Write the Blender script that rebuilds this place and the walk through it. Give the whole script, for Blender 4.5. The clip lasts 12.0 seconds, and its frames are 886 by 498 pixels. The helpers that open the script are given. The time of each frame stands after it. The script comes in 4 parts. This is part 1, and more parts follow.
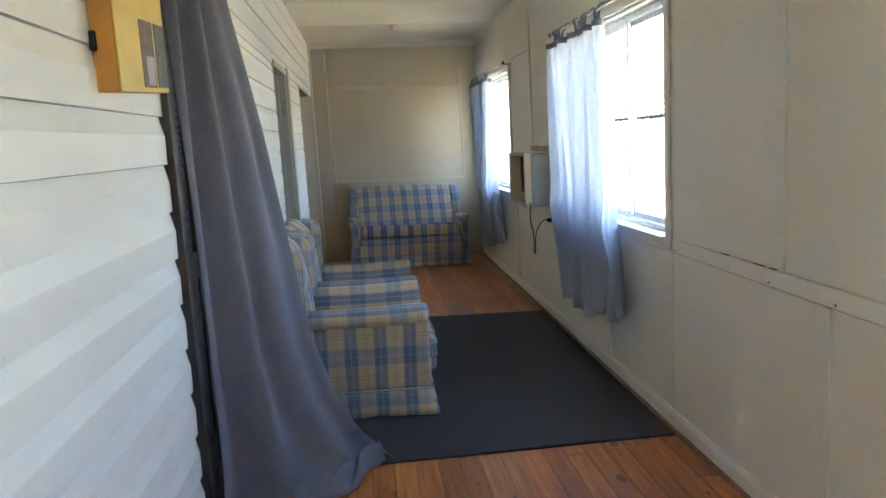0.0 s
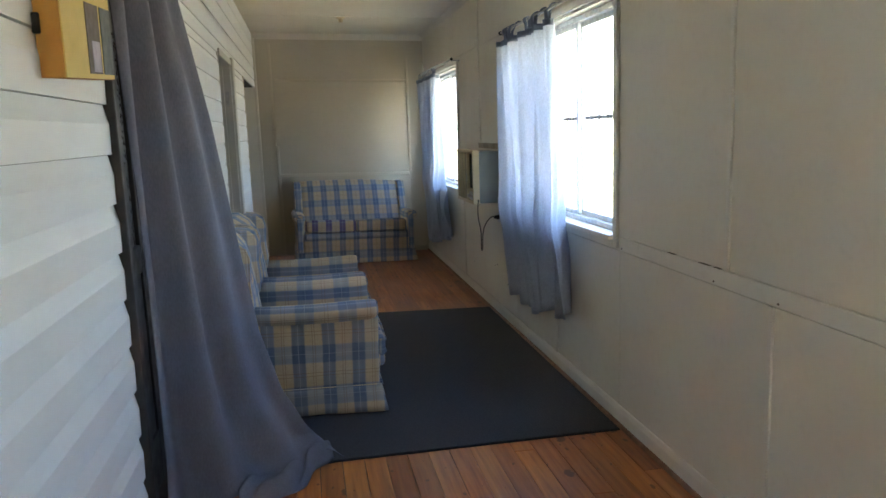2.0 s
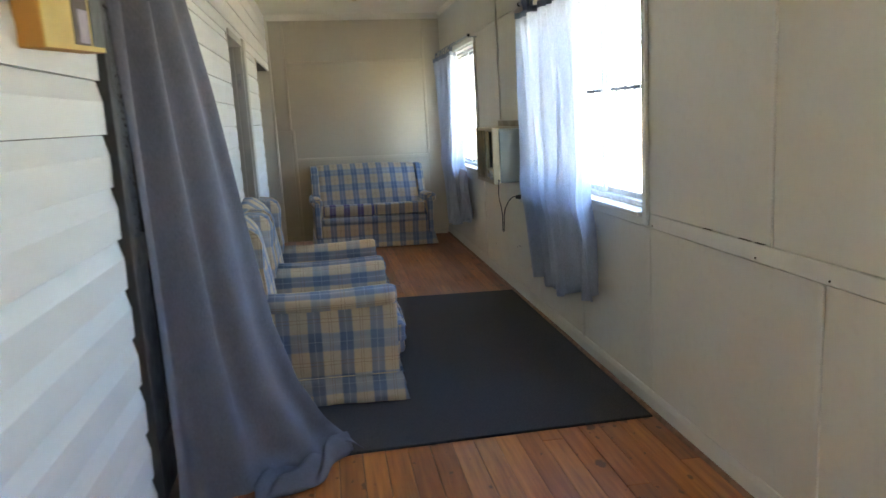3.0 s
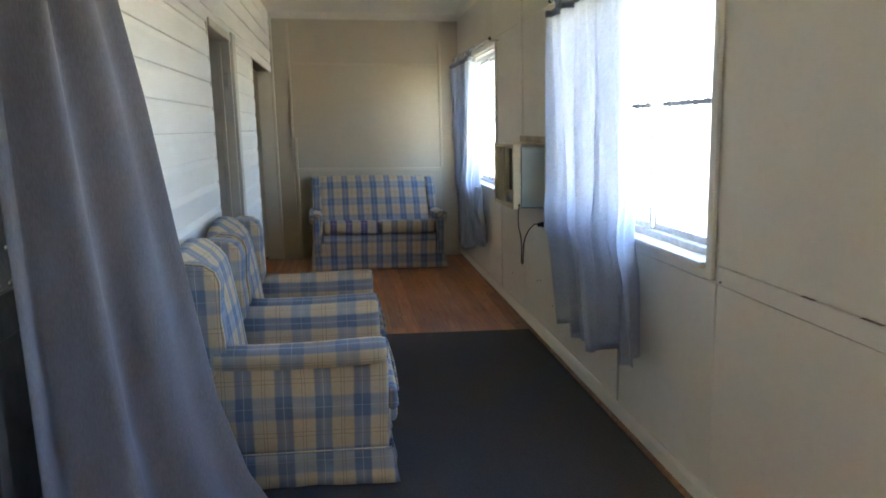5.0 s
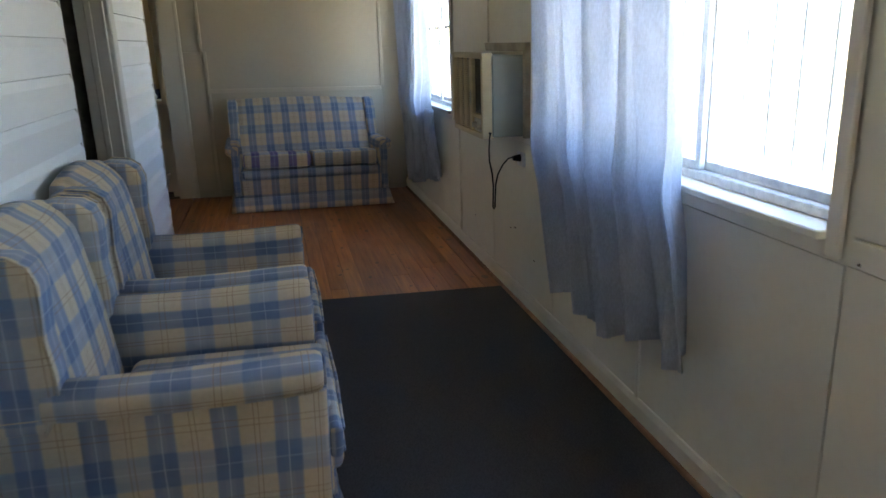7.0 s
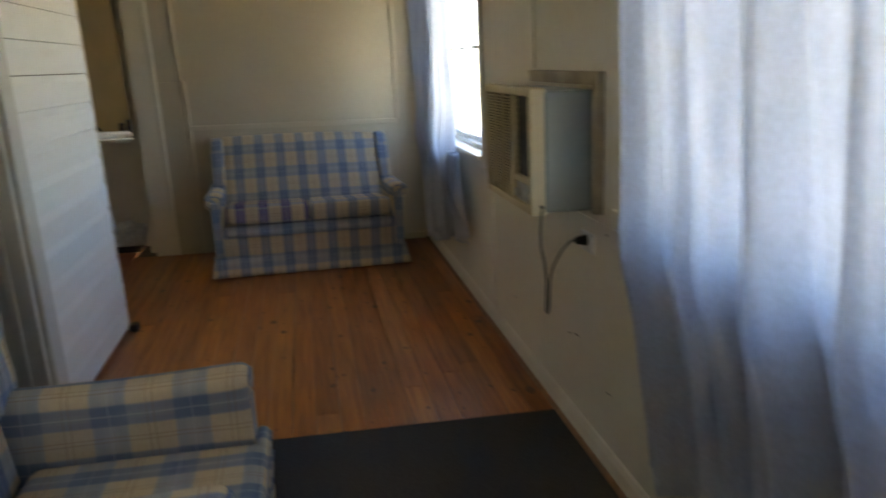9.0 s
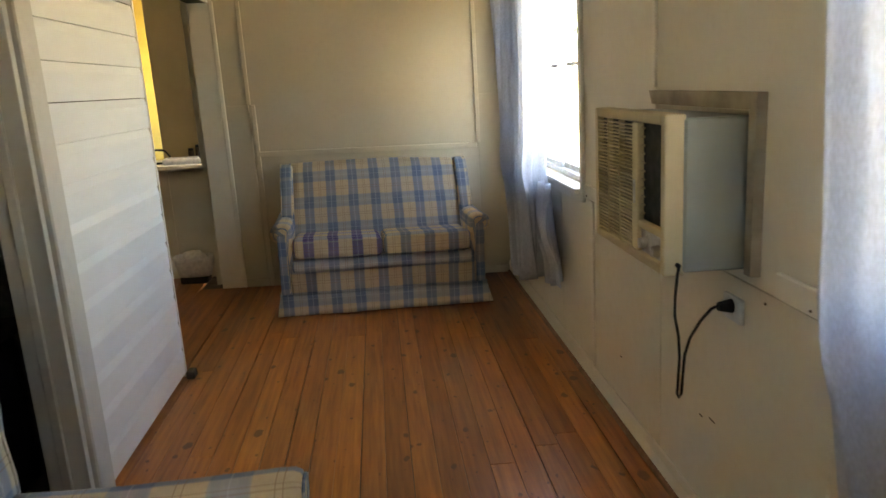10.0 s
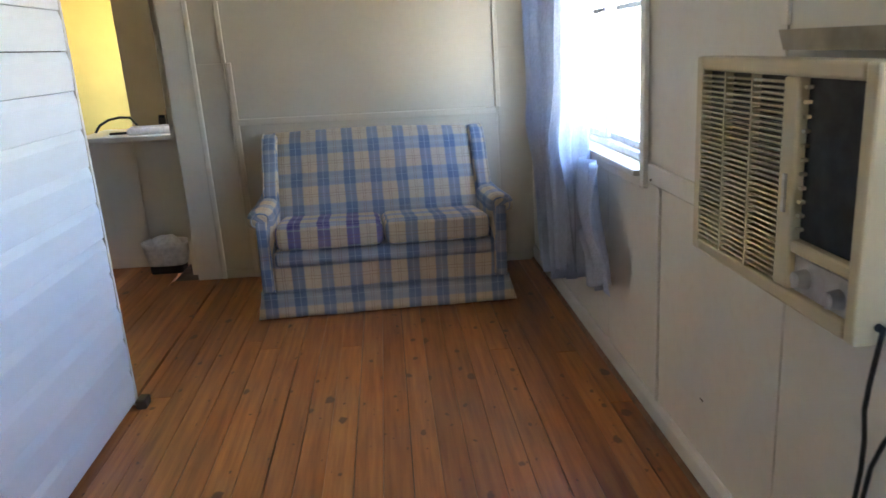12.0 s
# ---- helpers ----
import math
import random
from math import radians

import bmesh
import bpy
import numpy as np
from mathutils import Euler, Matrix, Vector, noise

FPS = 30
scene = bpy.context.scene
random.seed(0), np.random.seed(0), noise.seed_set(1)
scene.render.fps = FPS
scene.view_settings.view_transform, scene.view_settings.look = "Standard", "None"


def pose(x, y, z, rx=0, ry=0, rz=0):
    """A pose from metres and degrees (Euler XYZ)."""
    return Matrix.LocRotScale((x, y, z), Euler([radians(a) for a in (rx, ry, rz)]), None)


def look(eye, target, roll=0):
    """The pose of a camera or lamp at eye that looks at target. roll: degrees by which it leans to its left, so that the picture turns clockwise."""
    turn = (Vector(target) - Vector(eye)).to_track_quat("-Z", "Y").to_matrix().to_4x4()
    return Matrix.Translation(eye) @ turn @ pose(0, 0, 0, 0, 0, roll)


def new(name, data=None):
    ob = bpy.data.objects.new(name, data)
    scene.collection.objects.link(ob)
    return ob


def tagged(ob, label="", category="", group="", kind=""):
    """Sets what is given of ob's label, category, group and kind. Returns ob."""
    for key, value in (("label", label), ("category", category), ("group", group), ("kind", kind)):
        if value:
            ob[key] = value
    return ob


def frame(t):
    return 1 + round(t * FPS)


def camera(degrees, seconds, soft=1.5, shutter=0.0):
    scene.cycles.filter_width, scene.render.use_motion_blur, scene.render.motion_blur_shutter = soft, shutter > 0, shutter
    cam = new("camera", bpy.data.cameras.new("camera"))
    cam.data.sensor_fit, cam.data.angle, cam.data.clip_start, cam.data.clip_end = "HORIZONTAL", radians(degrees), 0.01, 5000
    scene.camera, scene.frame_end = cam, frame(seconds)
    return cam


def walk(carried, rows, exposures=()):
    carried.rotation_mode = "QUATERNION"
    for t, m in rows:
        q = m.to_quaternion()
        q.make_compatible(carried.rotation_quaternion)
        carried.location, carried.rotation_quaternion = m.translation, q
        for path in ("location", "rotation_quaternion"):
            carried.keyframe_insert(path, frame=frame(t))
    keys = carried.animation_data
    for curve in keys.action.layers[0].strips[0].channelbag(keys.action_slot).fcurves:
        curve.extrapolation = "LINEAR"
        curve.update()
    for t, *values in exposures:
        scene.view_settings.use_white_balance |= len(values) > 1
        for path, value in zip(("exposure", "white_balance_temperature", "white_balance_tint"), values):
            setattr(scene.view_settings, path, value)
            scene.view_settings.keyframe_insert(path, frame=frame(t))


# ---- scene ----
cam = camera(62.7, 12.0, shutter=0.5)

PATH = [
    (0, (-1.523, 0.449, 1.53), (-1.32, 2.416, 1.233), -2.0),
    (0.5, (-1.497, 0.456, 1.541), (-1.277, 2.423, 1.254), -2.1),
    (1, (-1.492, 0.46, 1.539), (-1.193, 2.416, 1.25), -1.7),
    (1.5, (-1.515, 0.473, 1.537), (-1.158, 2.415, 1.219), -0.9),
    (2, (-1.565, 0.47, 1.533), (-1.205, 2.413, 1.22), -0.7),
    (2.5, (-1.61, 0.507, 1.51), (-1.267, 2.451, 1.187), -1.3),
    (3, (-1.531, 0.638, 1.492), (-1.23, 2.583, 1.137), -2.1),
    (3.2, (-1.462, 0.711, 1.498), (-1.176, 2.657, 1.138), -1.4),
    (4.8, (-1.427, 1.313, 1.506), (-1.13, 3.268, 1.208), -0.5),
    (5, (-1.38, 1.417, 1.51), (-1.113, 3.372, 1.181), -0.1),
    (5.5, (-1.401, 1.698, 1.473), (-1.117, 3.631, 1.046), 1.5),
    (6, (-1.381, 1.939, 1.46), (-0.971, 3.841, 0.997), 1.0),
    (6.5, (-1.306, 2.238, 1.452), (-0.891, 4.136, 0.976), -1.2),
    (6.7, (-1.301, 2.353, 1.449), (-0.891, 4.237, 0.918), -1.0),
    (8.3, (-1.146, 3.401, 1.435), (-0.525, 5.22, 0.882), 1.0),
    (8.5, (-1.096, 3.546, 1.479), (-0.482, 5.354, 0.886), -0.1),
    (9, (-1.003, 3.825, 1.494), (-0.651, 5.73, 0.996), -1.6),
    (9.5, (-1.007, 4.112, 1.484), (-0.858, 6.048, 1.005), -1.4),
    (10, (-1.001, 4.361, 1.5), (-0.838, 6.305, 1.057), -2.2),
    (10.5, (-0.942, 4.612, 1.499), (-0.984, 6.559, 1.044), -3.5),
    (11, (-0.992, 4.845, 1.488), (-1.021, 6.782, 0.99), -2.9),
    (11.5, (-1.019, 5.051, 1.46), (-0.803, 6.973, 0.951), -1.2),
    (12, (-0.953, 5.22, 1.447), (-0.819, 7.141, 0.909), -2.5),
]

EXPOSURES = [(0.0, 5.27, 6350, 14), (0.6, 4.97, 6350, 14), (1.0, 4.82, 6350, 14), (2.0, 4.87, 6350, 14), (3.0, 5.22, 6450, 14), (5.5, 5.12, 6450, 15), (6.5, 4.97, 6450, 15), (8.5, 4.37, 7050, 15), (9.0, 4.67, 7600, 15), (9.5, 5.17, 8800, 17), (10.0, 5.33, 9100, 17), (10.5, 5.67, 9000, 17), (11.0, 5.74, 7700, 17), (11.3, 5.79, 7200, 18), (12.0, 5.67, 6250, 19)]
walk(cam, [(t, look(eye, target, roll)) for t, eye, target, roll in PATH], EXPOSURES)

# ---- light ----
world = bpy.data.worlds.new("sky")
scene.world = world
world.use_nodes = True
sky = world.node_tree.nodes.new("ShaderNodeTexSky")
sky.sky_type = 'NISHITA'
sky.sun_disc = False
sky.sun_elevation = radians(58)
sky.sun_rotation = radians(250)
back = world.node_tree.nodes["Background"]
world.node_tree.links.new(sky.outputs[0], back.inputs[0])
back.inputs[1].default_value = 0.15
sun = new("sun", bpy.data.lights.new("sun", 'SUN'))
sun.data.energy, sun.data.angle, sun.data.color = 5.0, radians(0.6), (1.0, 0.95, 0.87)
sun.matrix_world = look((-9, -4, 16), (0, 0, 0))


def fill_light(name, x, y, z, wide, high, watts, face, colour):
    """Added area lamp that fills an unseen part of the house with daylight colour."""
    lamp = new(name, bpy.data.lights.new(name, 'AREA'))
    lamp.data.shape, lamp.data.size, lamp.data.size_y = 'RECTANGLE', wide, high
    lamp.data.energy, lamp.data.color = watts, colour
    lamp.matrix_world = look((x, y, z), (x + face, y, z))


# Added lamp inside the windowless bedroom; makes the bright specks in the door screen.
fill_light("bedroom_light", -5.9, 3.6, 1.6, 1.4, 1.1, 10.0, 1, (0.9, 0.95, 1.0))
# Added lamp in an unseen opening, so the yellow wall reads bright.
fill_light("kitchen_light", -2.30, 11.85, 1.55, 0.9, 1.0, 0.3, -1, (0.97, 0.98, 1.0))

# ---- materials ----
def material(name):
    m = bpy.data.materials.new(name)
    m.use_nodes = True
    return m, m.node_tree, m.node_tree.nodes["Principled BSDF"]


def node(nt, kind, **values):
    n = nt.nodes.new(kind)
    for key, value in values.items():
        if key == "operation":
            n.operation = value
        elif key == "blend":
            n.data_type, n.blend_type = 'RGBA', value
        else:
            n.inputs[key].default_value = value
    return n


def calc(nt, operation, a, b=0.0):
    n = nt.nodes.new("ShaderNodeMath")
    n.operation = operation
    for k, v in enumerate((a, b)):
        if isinstance(v, (int, float)):
            n.inputs[k].default_value = v
        else:
            nt.links.new(v, n.inputs[k])
    return n.outputs[0]


def mixed(nt, factor, a, b, blend='MIX'):
    n = nt.nodes.new("ShaderNodeMix")
    n.data_type, n.blend_type = 'RGBA', blend
    for socket, v in ((n.inputs[0], factor), (n.inputs[6], a), (n.inputs[7], b)):
        if isinstance(v, (int, float)):
            socket.default_value = v
        elif isinstance(v, tuple):
            socket.default_value = (*v, 1)
        else:
            nt.links.new(v, socket)
    return n.outputs[2]


def ramp(nt, value, *stops):
    n = nt.nodes.new("ShaderNodeValToRGB")
    while len(n.color_ramp.elements) < len(stops):
        n.color_ramp.elements.new(0.5)
    for e, (at, c) in zip(n.color_ramp.elements, stops):
        e.position = at
        e.color = (*c, 1) if isinstance(c, tuple) else (c, c, c, 1)
    nt.links.new(value, n.inputs[0])
    return n.outputs[0]


def noisy(nt, coord, scale, detail=4.0, stretch=(1, 1, 1)):
    m = nt.nodes.new("ShaderNodeMapping")
    m.inputs["Scale"].default_value = stretch
    nt.links.new(coord, m.inputs[0])
    n = nt.nodes.new("ShaderNodeTexNoise")
    n.inputs["Scale"].default_value, n.inputs["Detail"].default_value = scale, detail
    nt.links.new(m.outputs[0], n.inputs[0])
    return n.outputs[0]


def place(nt):
    return nt.nodes.new("ShaderNodeNewGeometry").outputs["Position"]


def bumped(nt, bsdf, height, strength, distance=0.01):
    b = node(nt, "ShaderNodeBump", Strength=strength, Distance=distance)
    nt.links.new(height, b.inputs["Height"])
    nt.links.new(b.outputs[0], bsdf.inputs["Normal"])


def paint(name, colour, aged, rough=0.45, grime=0.35, relief=0.12, streak=(1, 1, 1)):
    """Old gloss paint: uneven tone, brush marks, a little dirt."""
    m, nt, b = material(name)
    p = place(nt)
    broad = noisy(nt, p, 1.6, 5.0)
    fine = noisy(nt, p, 26.0, 4.0, streak)
    c = mixed(nt, ramp(nt, broad, (0.35, 0.0), (0.7, grime)), colour, aged)
    c = mixed(nt, ramp(nt, fine, (0.55, 0.0), (0.8, 0.22)), c, aged)
    spots = noisy(nt, p, 9.0, 8.0)
    c = mixed(nt, ramp(nt, spots, (0.70, 0.0), (0.78, 0.15)), c, tuple(v * 0.55 for v in aged))
    nt.links.new(c, b.inputs["Base Color"])
    nt.links.new(ramp(nt, fine, (0.3, rough - 0.08), (0.7, rough + 0.12)), b.inputs["Roughness"])
    bumped(nt, b, fine, relief, 0.004)
    return m


def plain(name, colour, rough=0.5, metal=0.0, vary=0.25, scale=30.0):
    m, nt, b = material(name)
    n = noisy(nt, place(nt), scale)
    c = mixed(nt, ramp(nt, n, (0.35, 0.0), (0.7, 1.0)), colour, tuple(v * (1 - vary) for v in colour))
    nt.links.new(c, b.inputs["Base Color"])
    nt.links.new(ramp(nt, n, (0.3, max(rough - 0.06, 0.29)), (0.7, min(rough + 0.1, 1.0))), b.inputs["Roughness"])
    b.inputs["Metallic"].default_value = metal
    bumped(nt, b, n, 0.06, 0.002)
    return m


def floor_wood():
    m, nt, b = material("cypress_boards")
    info = nt.nodes.new("ShaderNodeObjectInfo")
    p = place(nt)
    shift = nt.nodes.new("ShaderNodeVectorMath")
    shift.operation = 'MULTIPLY_ADD'
    nt.links.new(info.outputs["Random"], shift.inputs[0])
    shift.inputs[1].default_value = (7.0, 31.0, 3.0)
    nt.links.new(p, shift.inputs[2])
    q = shift.outputs[0]
    grain = noisy(nt, q, 7.0, 5.0, (6.0, 0.35, 1.0))
    c = ramp(nt, grain, (0.25, (0.27, 0.080, 0.020)), (0.5, (0.42, 0.142, 0.036)), (0.78, (0.56, 0.215, 0.058)))
    tone = mixed(nt, 1.0, c, ramp(nt, info.outputs["Random"], (0.0, (0.70, 0.62, 0.57)), (0.35, (0.91, 0.87, 0.84)), (0.7, (1.05, 1.05, 1.02)), (1.0, (1.28, 1.36, 1.3))), 'MULTIPLY')
    c = tone
    for scale, size, strong in ((3.6, 0.11, 0.8), (6.0, 0.10, 0.75), (10.0, 0.09, 0.65)):
        v = node(nt, "ShaderNodeTexVoronoi", Scale=scale)
        v.voronoi_dimensions = '2D'
        mp = nt.nodes.new("ShaderNodeMapping")
        mp.inputs["Scale"].default_value = (1.2, 0.7, 1.0)
        nt.links.new(q, mp.inputs[0])
        warp = nt.nodes.new("ShaderNodeVectorMath")
        warp.operation = 'MULTIPLY_ADD'
        nt.links.new(noisy(nt, q, 24.0, 3.0), warp.inputs[0])
        warp.inputs[1].default_value = (0.035, 0.035, 0.0)
        nt.links.new(mp.outputs[0], warp.inputs[2])
        nt.links.new(warp.outputs[0], v.inputs["Vector"])
        chance = nt.nodes.new("ShaderNodeSeparateColor")
        nt.links.new(v.outputs["Color"], chance.inputs[0])
        radius = ramp(nt, chance.outputs[0], (0.35, 0.0), (1.0, size))
        inside = calc(nt, 'SUBTRACT', radius, v.outputs["Distance"])
        knots = ramp(nt, inside, (0.0, 0.0), (0.03, strong))
        c = mixed(nt, knots, c, (0.085, 0.026, 0.009))
    streak = noisy(nt, q, 2.0, 3.0, (6.0, 0.5, 1.0))
    c = mixed(nt, ramp(nt, streak, (0.64, 0.0), (0.76, 0.4)), c, (0.13, 0.042, 0.014))
    wear = noisy(nt, p, 1.3, 3.0)
    nt.links.new(c, b.inputs["Base Color"])
    nt.links.new(ramp(nt, wear, (0.3, 0.30), (0.7, 0.42)), b.inputs["Roughness"])
    bumped(nt, b, grain, 0.08, 0.003)
    return m


def band(nt, coord, period, centre, width, edge=0.004):
    """1 inside stripes of that width, repeated every period."""
    f = calc(nt, 'FRACT', calc(nt, 'ADD', calc(nt, 'DIVIDE', coord, period), 0.5 - centre / period))
    d = calc(nt, 'MULTIPLY', calc(nt, 'ABSOLUTE', calc(nt, 'SUBTRACT', f, 0.5)), period)
    e = calc(nt, 'DIVIDE', calc(nt, 'SUBTRACT', width / 2 + edge / 2, d), edge)
    n = nt.nodes.new("ShaderNodeClamp")
    nt.links.new(e, n.inputs[0])
    return n.outputs[0]


def plaid(name, blue=(0.18, 0.24, 0.34), crossing=(0.12, 0.175, 0.28), pu=0.162, pv=0.228, strong=0.78):
    """Woven check upholstery on cloth coordinates in metres: warp bands along v, weft bands along u."""
    m, nt, b = material(name)
    uv = nt.nodes.new("ShaderNodeUVMap")
    uv.uv_map = "cloth"
    warp = nt.nodes.new("ShaderNodeVectorMath")
    warp.operation = 'MULTIPLY_ADD'
    nt.links.new(noisy(nt, uv.outputs[0], 3.0, 2.0), warp.inputs[0])
    warp.inputs[1].default_value = (0.018, 0.018, 0.0)
    nt.links.new(uv.outputs[0], warp.inputs[2])
    sep = nt.nodes.new("ShaderNodeSeparateXYZ")
    nt.links.new(warp.outputs[0], sep.inputs[0])
    u, v = sep.outputs[0], sep.outputs[1]
    wob = noisy(nt, uv.outputs[0], 60.0, 3.0)
    cream = mixed(nt, wob, (0.63, 0.52, 0.36), (0.52, 0.415, 0.275))
    pale = (0.31, 0.345, 0.395)
    across = band(nt, v, pv, 0.02, pv * 0.43, 0.006)
    along = band(nt, u, pu, 0.0, pu * 0.43, 0.006)
    c = mixed(nt, calc(nt, 'MULTIPLY', across, 0.76), cream, pale)
    c = mixed(nt, calc(nt, 'MULTIPLY', along, strong), c, blue)
    c = mixed(nt, calc(nt, 'MULTIPLY', calc(nt, 'MULTIPLY', along, across), 0.75), c, crossing)
    for off in (-0.135, 0.135):
        c = mixed(nt, calc(nt, 'MULTIPLY', band(nt, u, pu, pu * off, pu * 0.11), 0.22), c, crossing)
        c = mixed(nt, calc(nt, 'MULTIPLY', band(nt, v, pv, 0.02 + pv * off, pv * 0.10), 0.2), c, blue)
    c = mixed(nt, calc(nt, 'MULTIPLY', band(nt, u, pu, 0.0, 0.004, 0.002), 0.32), c, (0.66, 0.68, 0.70))
    c = mixed(nt, calc(nt, 'MULTIPLY', band(nt, v, pv, 0.02, 0.0035, 0.002), 0.25), c, (0.66, 0.68, 0.70))
    for off in (0.46, 0.54):
        c = mixed(nt, calc(nt, 'MULTIPLY', band(nt, u, pu, pu * off, 0.003, 0.002), 0.5), c, (0.26, 0.14, 0.08))
        c = mixed(nt, calc(nt, 'MULTIPLY', band(nt, v, pv, 0.02 + pv * off, 0.003, 0.002), 0.5), c, (0.26, 0.14, 0.08))
    worn = noisy(nt, place(nt), 5.0, 5.0)
    c = mixed(nt, ramp(nt, worn, (0.5, 0.0), (0.8, 0.22)), c, (0.60, 0.53, 0.42))
    nt.links.new(c, b.inputs["Base Color"])
    b.inputs["Roughness"].default_value = 0.92
    weave = noisy(nt, uv.outputs[0], 420.0, 2.0)
    soft = noisy(nt, place(nt), 9.0, 3.0)
    bumped(nt, b, calc(nt, 'ADD', calc(nt, 'MULTIPLY', weave, 0.12), soft), 0.3, 0.012)
    return m


def cloth(name, colour, through_light, open_weave=0.0):
    """Thin curtain cloth that lets light through."""
    m, nt, b = material(name)
    p = place(nt)
    n = noisy(nt, p, 220.0, 2.0, (1, 1, 0.25))
    slub = noisy(nt, p, 14.0, 4.0, (1, 1, 0.3))
    c = mixed(nt, ramp(nt, n, (0.3, 0.0), (0.7, 1.0)), colour, tuple(v * 0.78 for v in colour))
    weft = noisy(nt, p, 160.0, 2.0, (0.2, 0.2, 1))
    c = mixed(nt, ramp(nt, weft, (0.4, 0.0), (0.75, 0.3)), c, tuple(v * 0.75 for v in colour))
    c = mixed(nt, ramp(nt, slub, (0.4, 0.0), (0.75, 0.35)), c, tuple(min(v * 1.25, 1) for v in colour))
    nt.links.new(c, b.inputs["Base Color"])
    b.inputs["Roughness"].default_value = 0.9
    bumped(nt, b, n, 0.2, 0.002)
    t = nt.nodes.new("ShaderNodeBsdfTranslucent")
    nt.links.new(c, t.inputs[0])
    mix = nt.nodes.new("ShaderNodeMixShader")
    mix.inputs[0].default_value = through_light
    nt.links.new(b.outputs[0], mix.inputs[1])
    nt.links.new(t.outputs[0], mix.inputs[2])
    holes = nt.nodes.new("ShaderNodeMixShader")
    holes.inputs[0].default_value = open_weave
    nt.links.new(mix.outputs[0], holes.inputs[1])
    nt.links.new(nt.nodes.new("ShaderNodeBsdfTransparent").outputs[0], holes.inputs[2])
    nt.links.new(holes.outputs[0], nt.nodes["Material Output"].inputs[0])
    return m


def glass(name, rough=0.0, tint=(0.93, 0.96, 0.96), gloss=0.06):
    m, nt, b = material(name)
    tr = nt.nodes.new("ShaderNodeBsdfTransparent")
    tr.inputs[0].default_value = (*tint, 1)
    gl = nt.nodes.new("ShaderNodeBsdfGlossy")
    gl.inputs["Roughness"].default_value = rough
    mix = nt.nodes.new("ShaderNodeMixShader")
    mix.inputs[0].default_value = gloss
    nt.links.new(tr.outputs[0], mix.inputs[1])
    nt.links.new(gl.outputs[0], mix.inputs[2])
    nt.links.new(mix.outputs[0], nt.nodes["Material Output"].inputs[0])
    return m


CREAM = paint("cream_wall_paint", (0.76, 0.715, 0.605), (0.62, 0.55, 0.42), 0.5)
# End wall cream lowered in colour, since the far window lights it too strongly.
END_CREAM = paint("darkened_cream_paint", (0.57, 0.51, 0.395), (0.46, 0.39, 0.27), 0.55)
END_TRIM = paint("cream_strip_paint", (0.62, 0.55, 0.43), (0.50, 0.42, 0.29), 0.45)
TRIM = paint("off_white_trim_paint", (0.77, 0.73, 0.635), (0.62, 0.56, 0.44), 0.4)
BOARD = paint("white_weatherboard_paint", (0.82, 0.82, 0.805), (0.70, 0.685, 0.635), 0.42, 0.3, 0.15, (1, 0.15, 1))
CEIL = paint("ceiling_paint", (0.74, 0.70, 0.60), (0.62, 0.54, 0.40), 0.6)
GREY_TRIM = paint("grey_white_gloss_paint", (0.62, 0.60, 0.55), (0.46, 0.43, 0.38), 0.4)
FLOOR = floor_wood()
PLAID = plaid("blue_check_upholstery")
PLAID_DARK = plaid("purple_check_cushion", (0.15, 0.135, 0.31), (0.075, 0.055, 0.18), strong=0.9)
CURTAIN = cloth("blue_grey_curtain_cotton", (0.60, 0.635, 0.71), 0.56, 0.025)
BLOCKOUT = cloth("slate_blockout_cloth", (0.185, 0.192, 0.24), 0.08)
# Same curtain cloth doubled; its blocked backlight is put into a darker colour.
TABS = cloth("doubled_tab_cloth", (0.27, 0.30, 0.38), 0.22)
GLASS = glass("window_glass")
ALU = plain("white_aluminium", (0.72, 0.72, 0.70), 0.4)
BAR = plain("white_painted_steel", (0.50, 0.50, 0.49), 0.5)
# Backlit look put into the colour: middle crossbar goes dark against the sky.
SILHOUETTE_BAR = plain("silhouette_dark_steel", (0.03, 0.03, 0.03), 0.6)
STEEL = plain("pale_green_grey_steel", (0.26, 0.29, 0.27), 0.35, 0.0, 0.12, 5.0)
IVORY = plain("aged_ivory_plastic", (0.60, 0.50, 0.315), 0.45, 0.0, 0.12, 6.0)
DARK = plain("black_plastic", (0.010, 0.010, 0.011), 0.6)
SILVER = plain("dull_silver", (0.55, 0.54, 0.52), 0.35, 0.6)
RUG = plain("charcoal_rug_pile", (0.056, 0.052, 0.055), 0.95, 0.0, 0.45, 160.0)
BROWN = plain("dark_brown_timber", (0.075, 0.045, 0.028), 0.5, 0.0, 0.4, 14.0)
SKIRT_WOOD = plain("bare_pine_edge", (0.30, 0.16, 0.08), 0.5, 0.0, 0.3, 20.0)
# The gloom of the back rooms is put into this dark plaster colour.
ROOM = plain("darkened_room_plaster", (0.20, 0.19, 0.16), 0.8)
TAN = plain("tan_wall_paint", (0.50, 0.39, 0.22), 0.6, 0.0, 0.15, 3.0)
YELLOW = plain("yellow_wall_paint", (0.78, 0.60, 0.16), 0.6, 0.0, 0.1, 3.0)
PLASTIC_WHITE = plain("white_plastic", (0.75, 0.75, 0.74), 0.4)


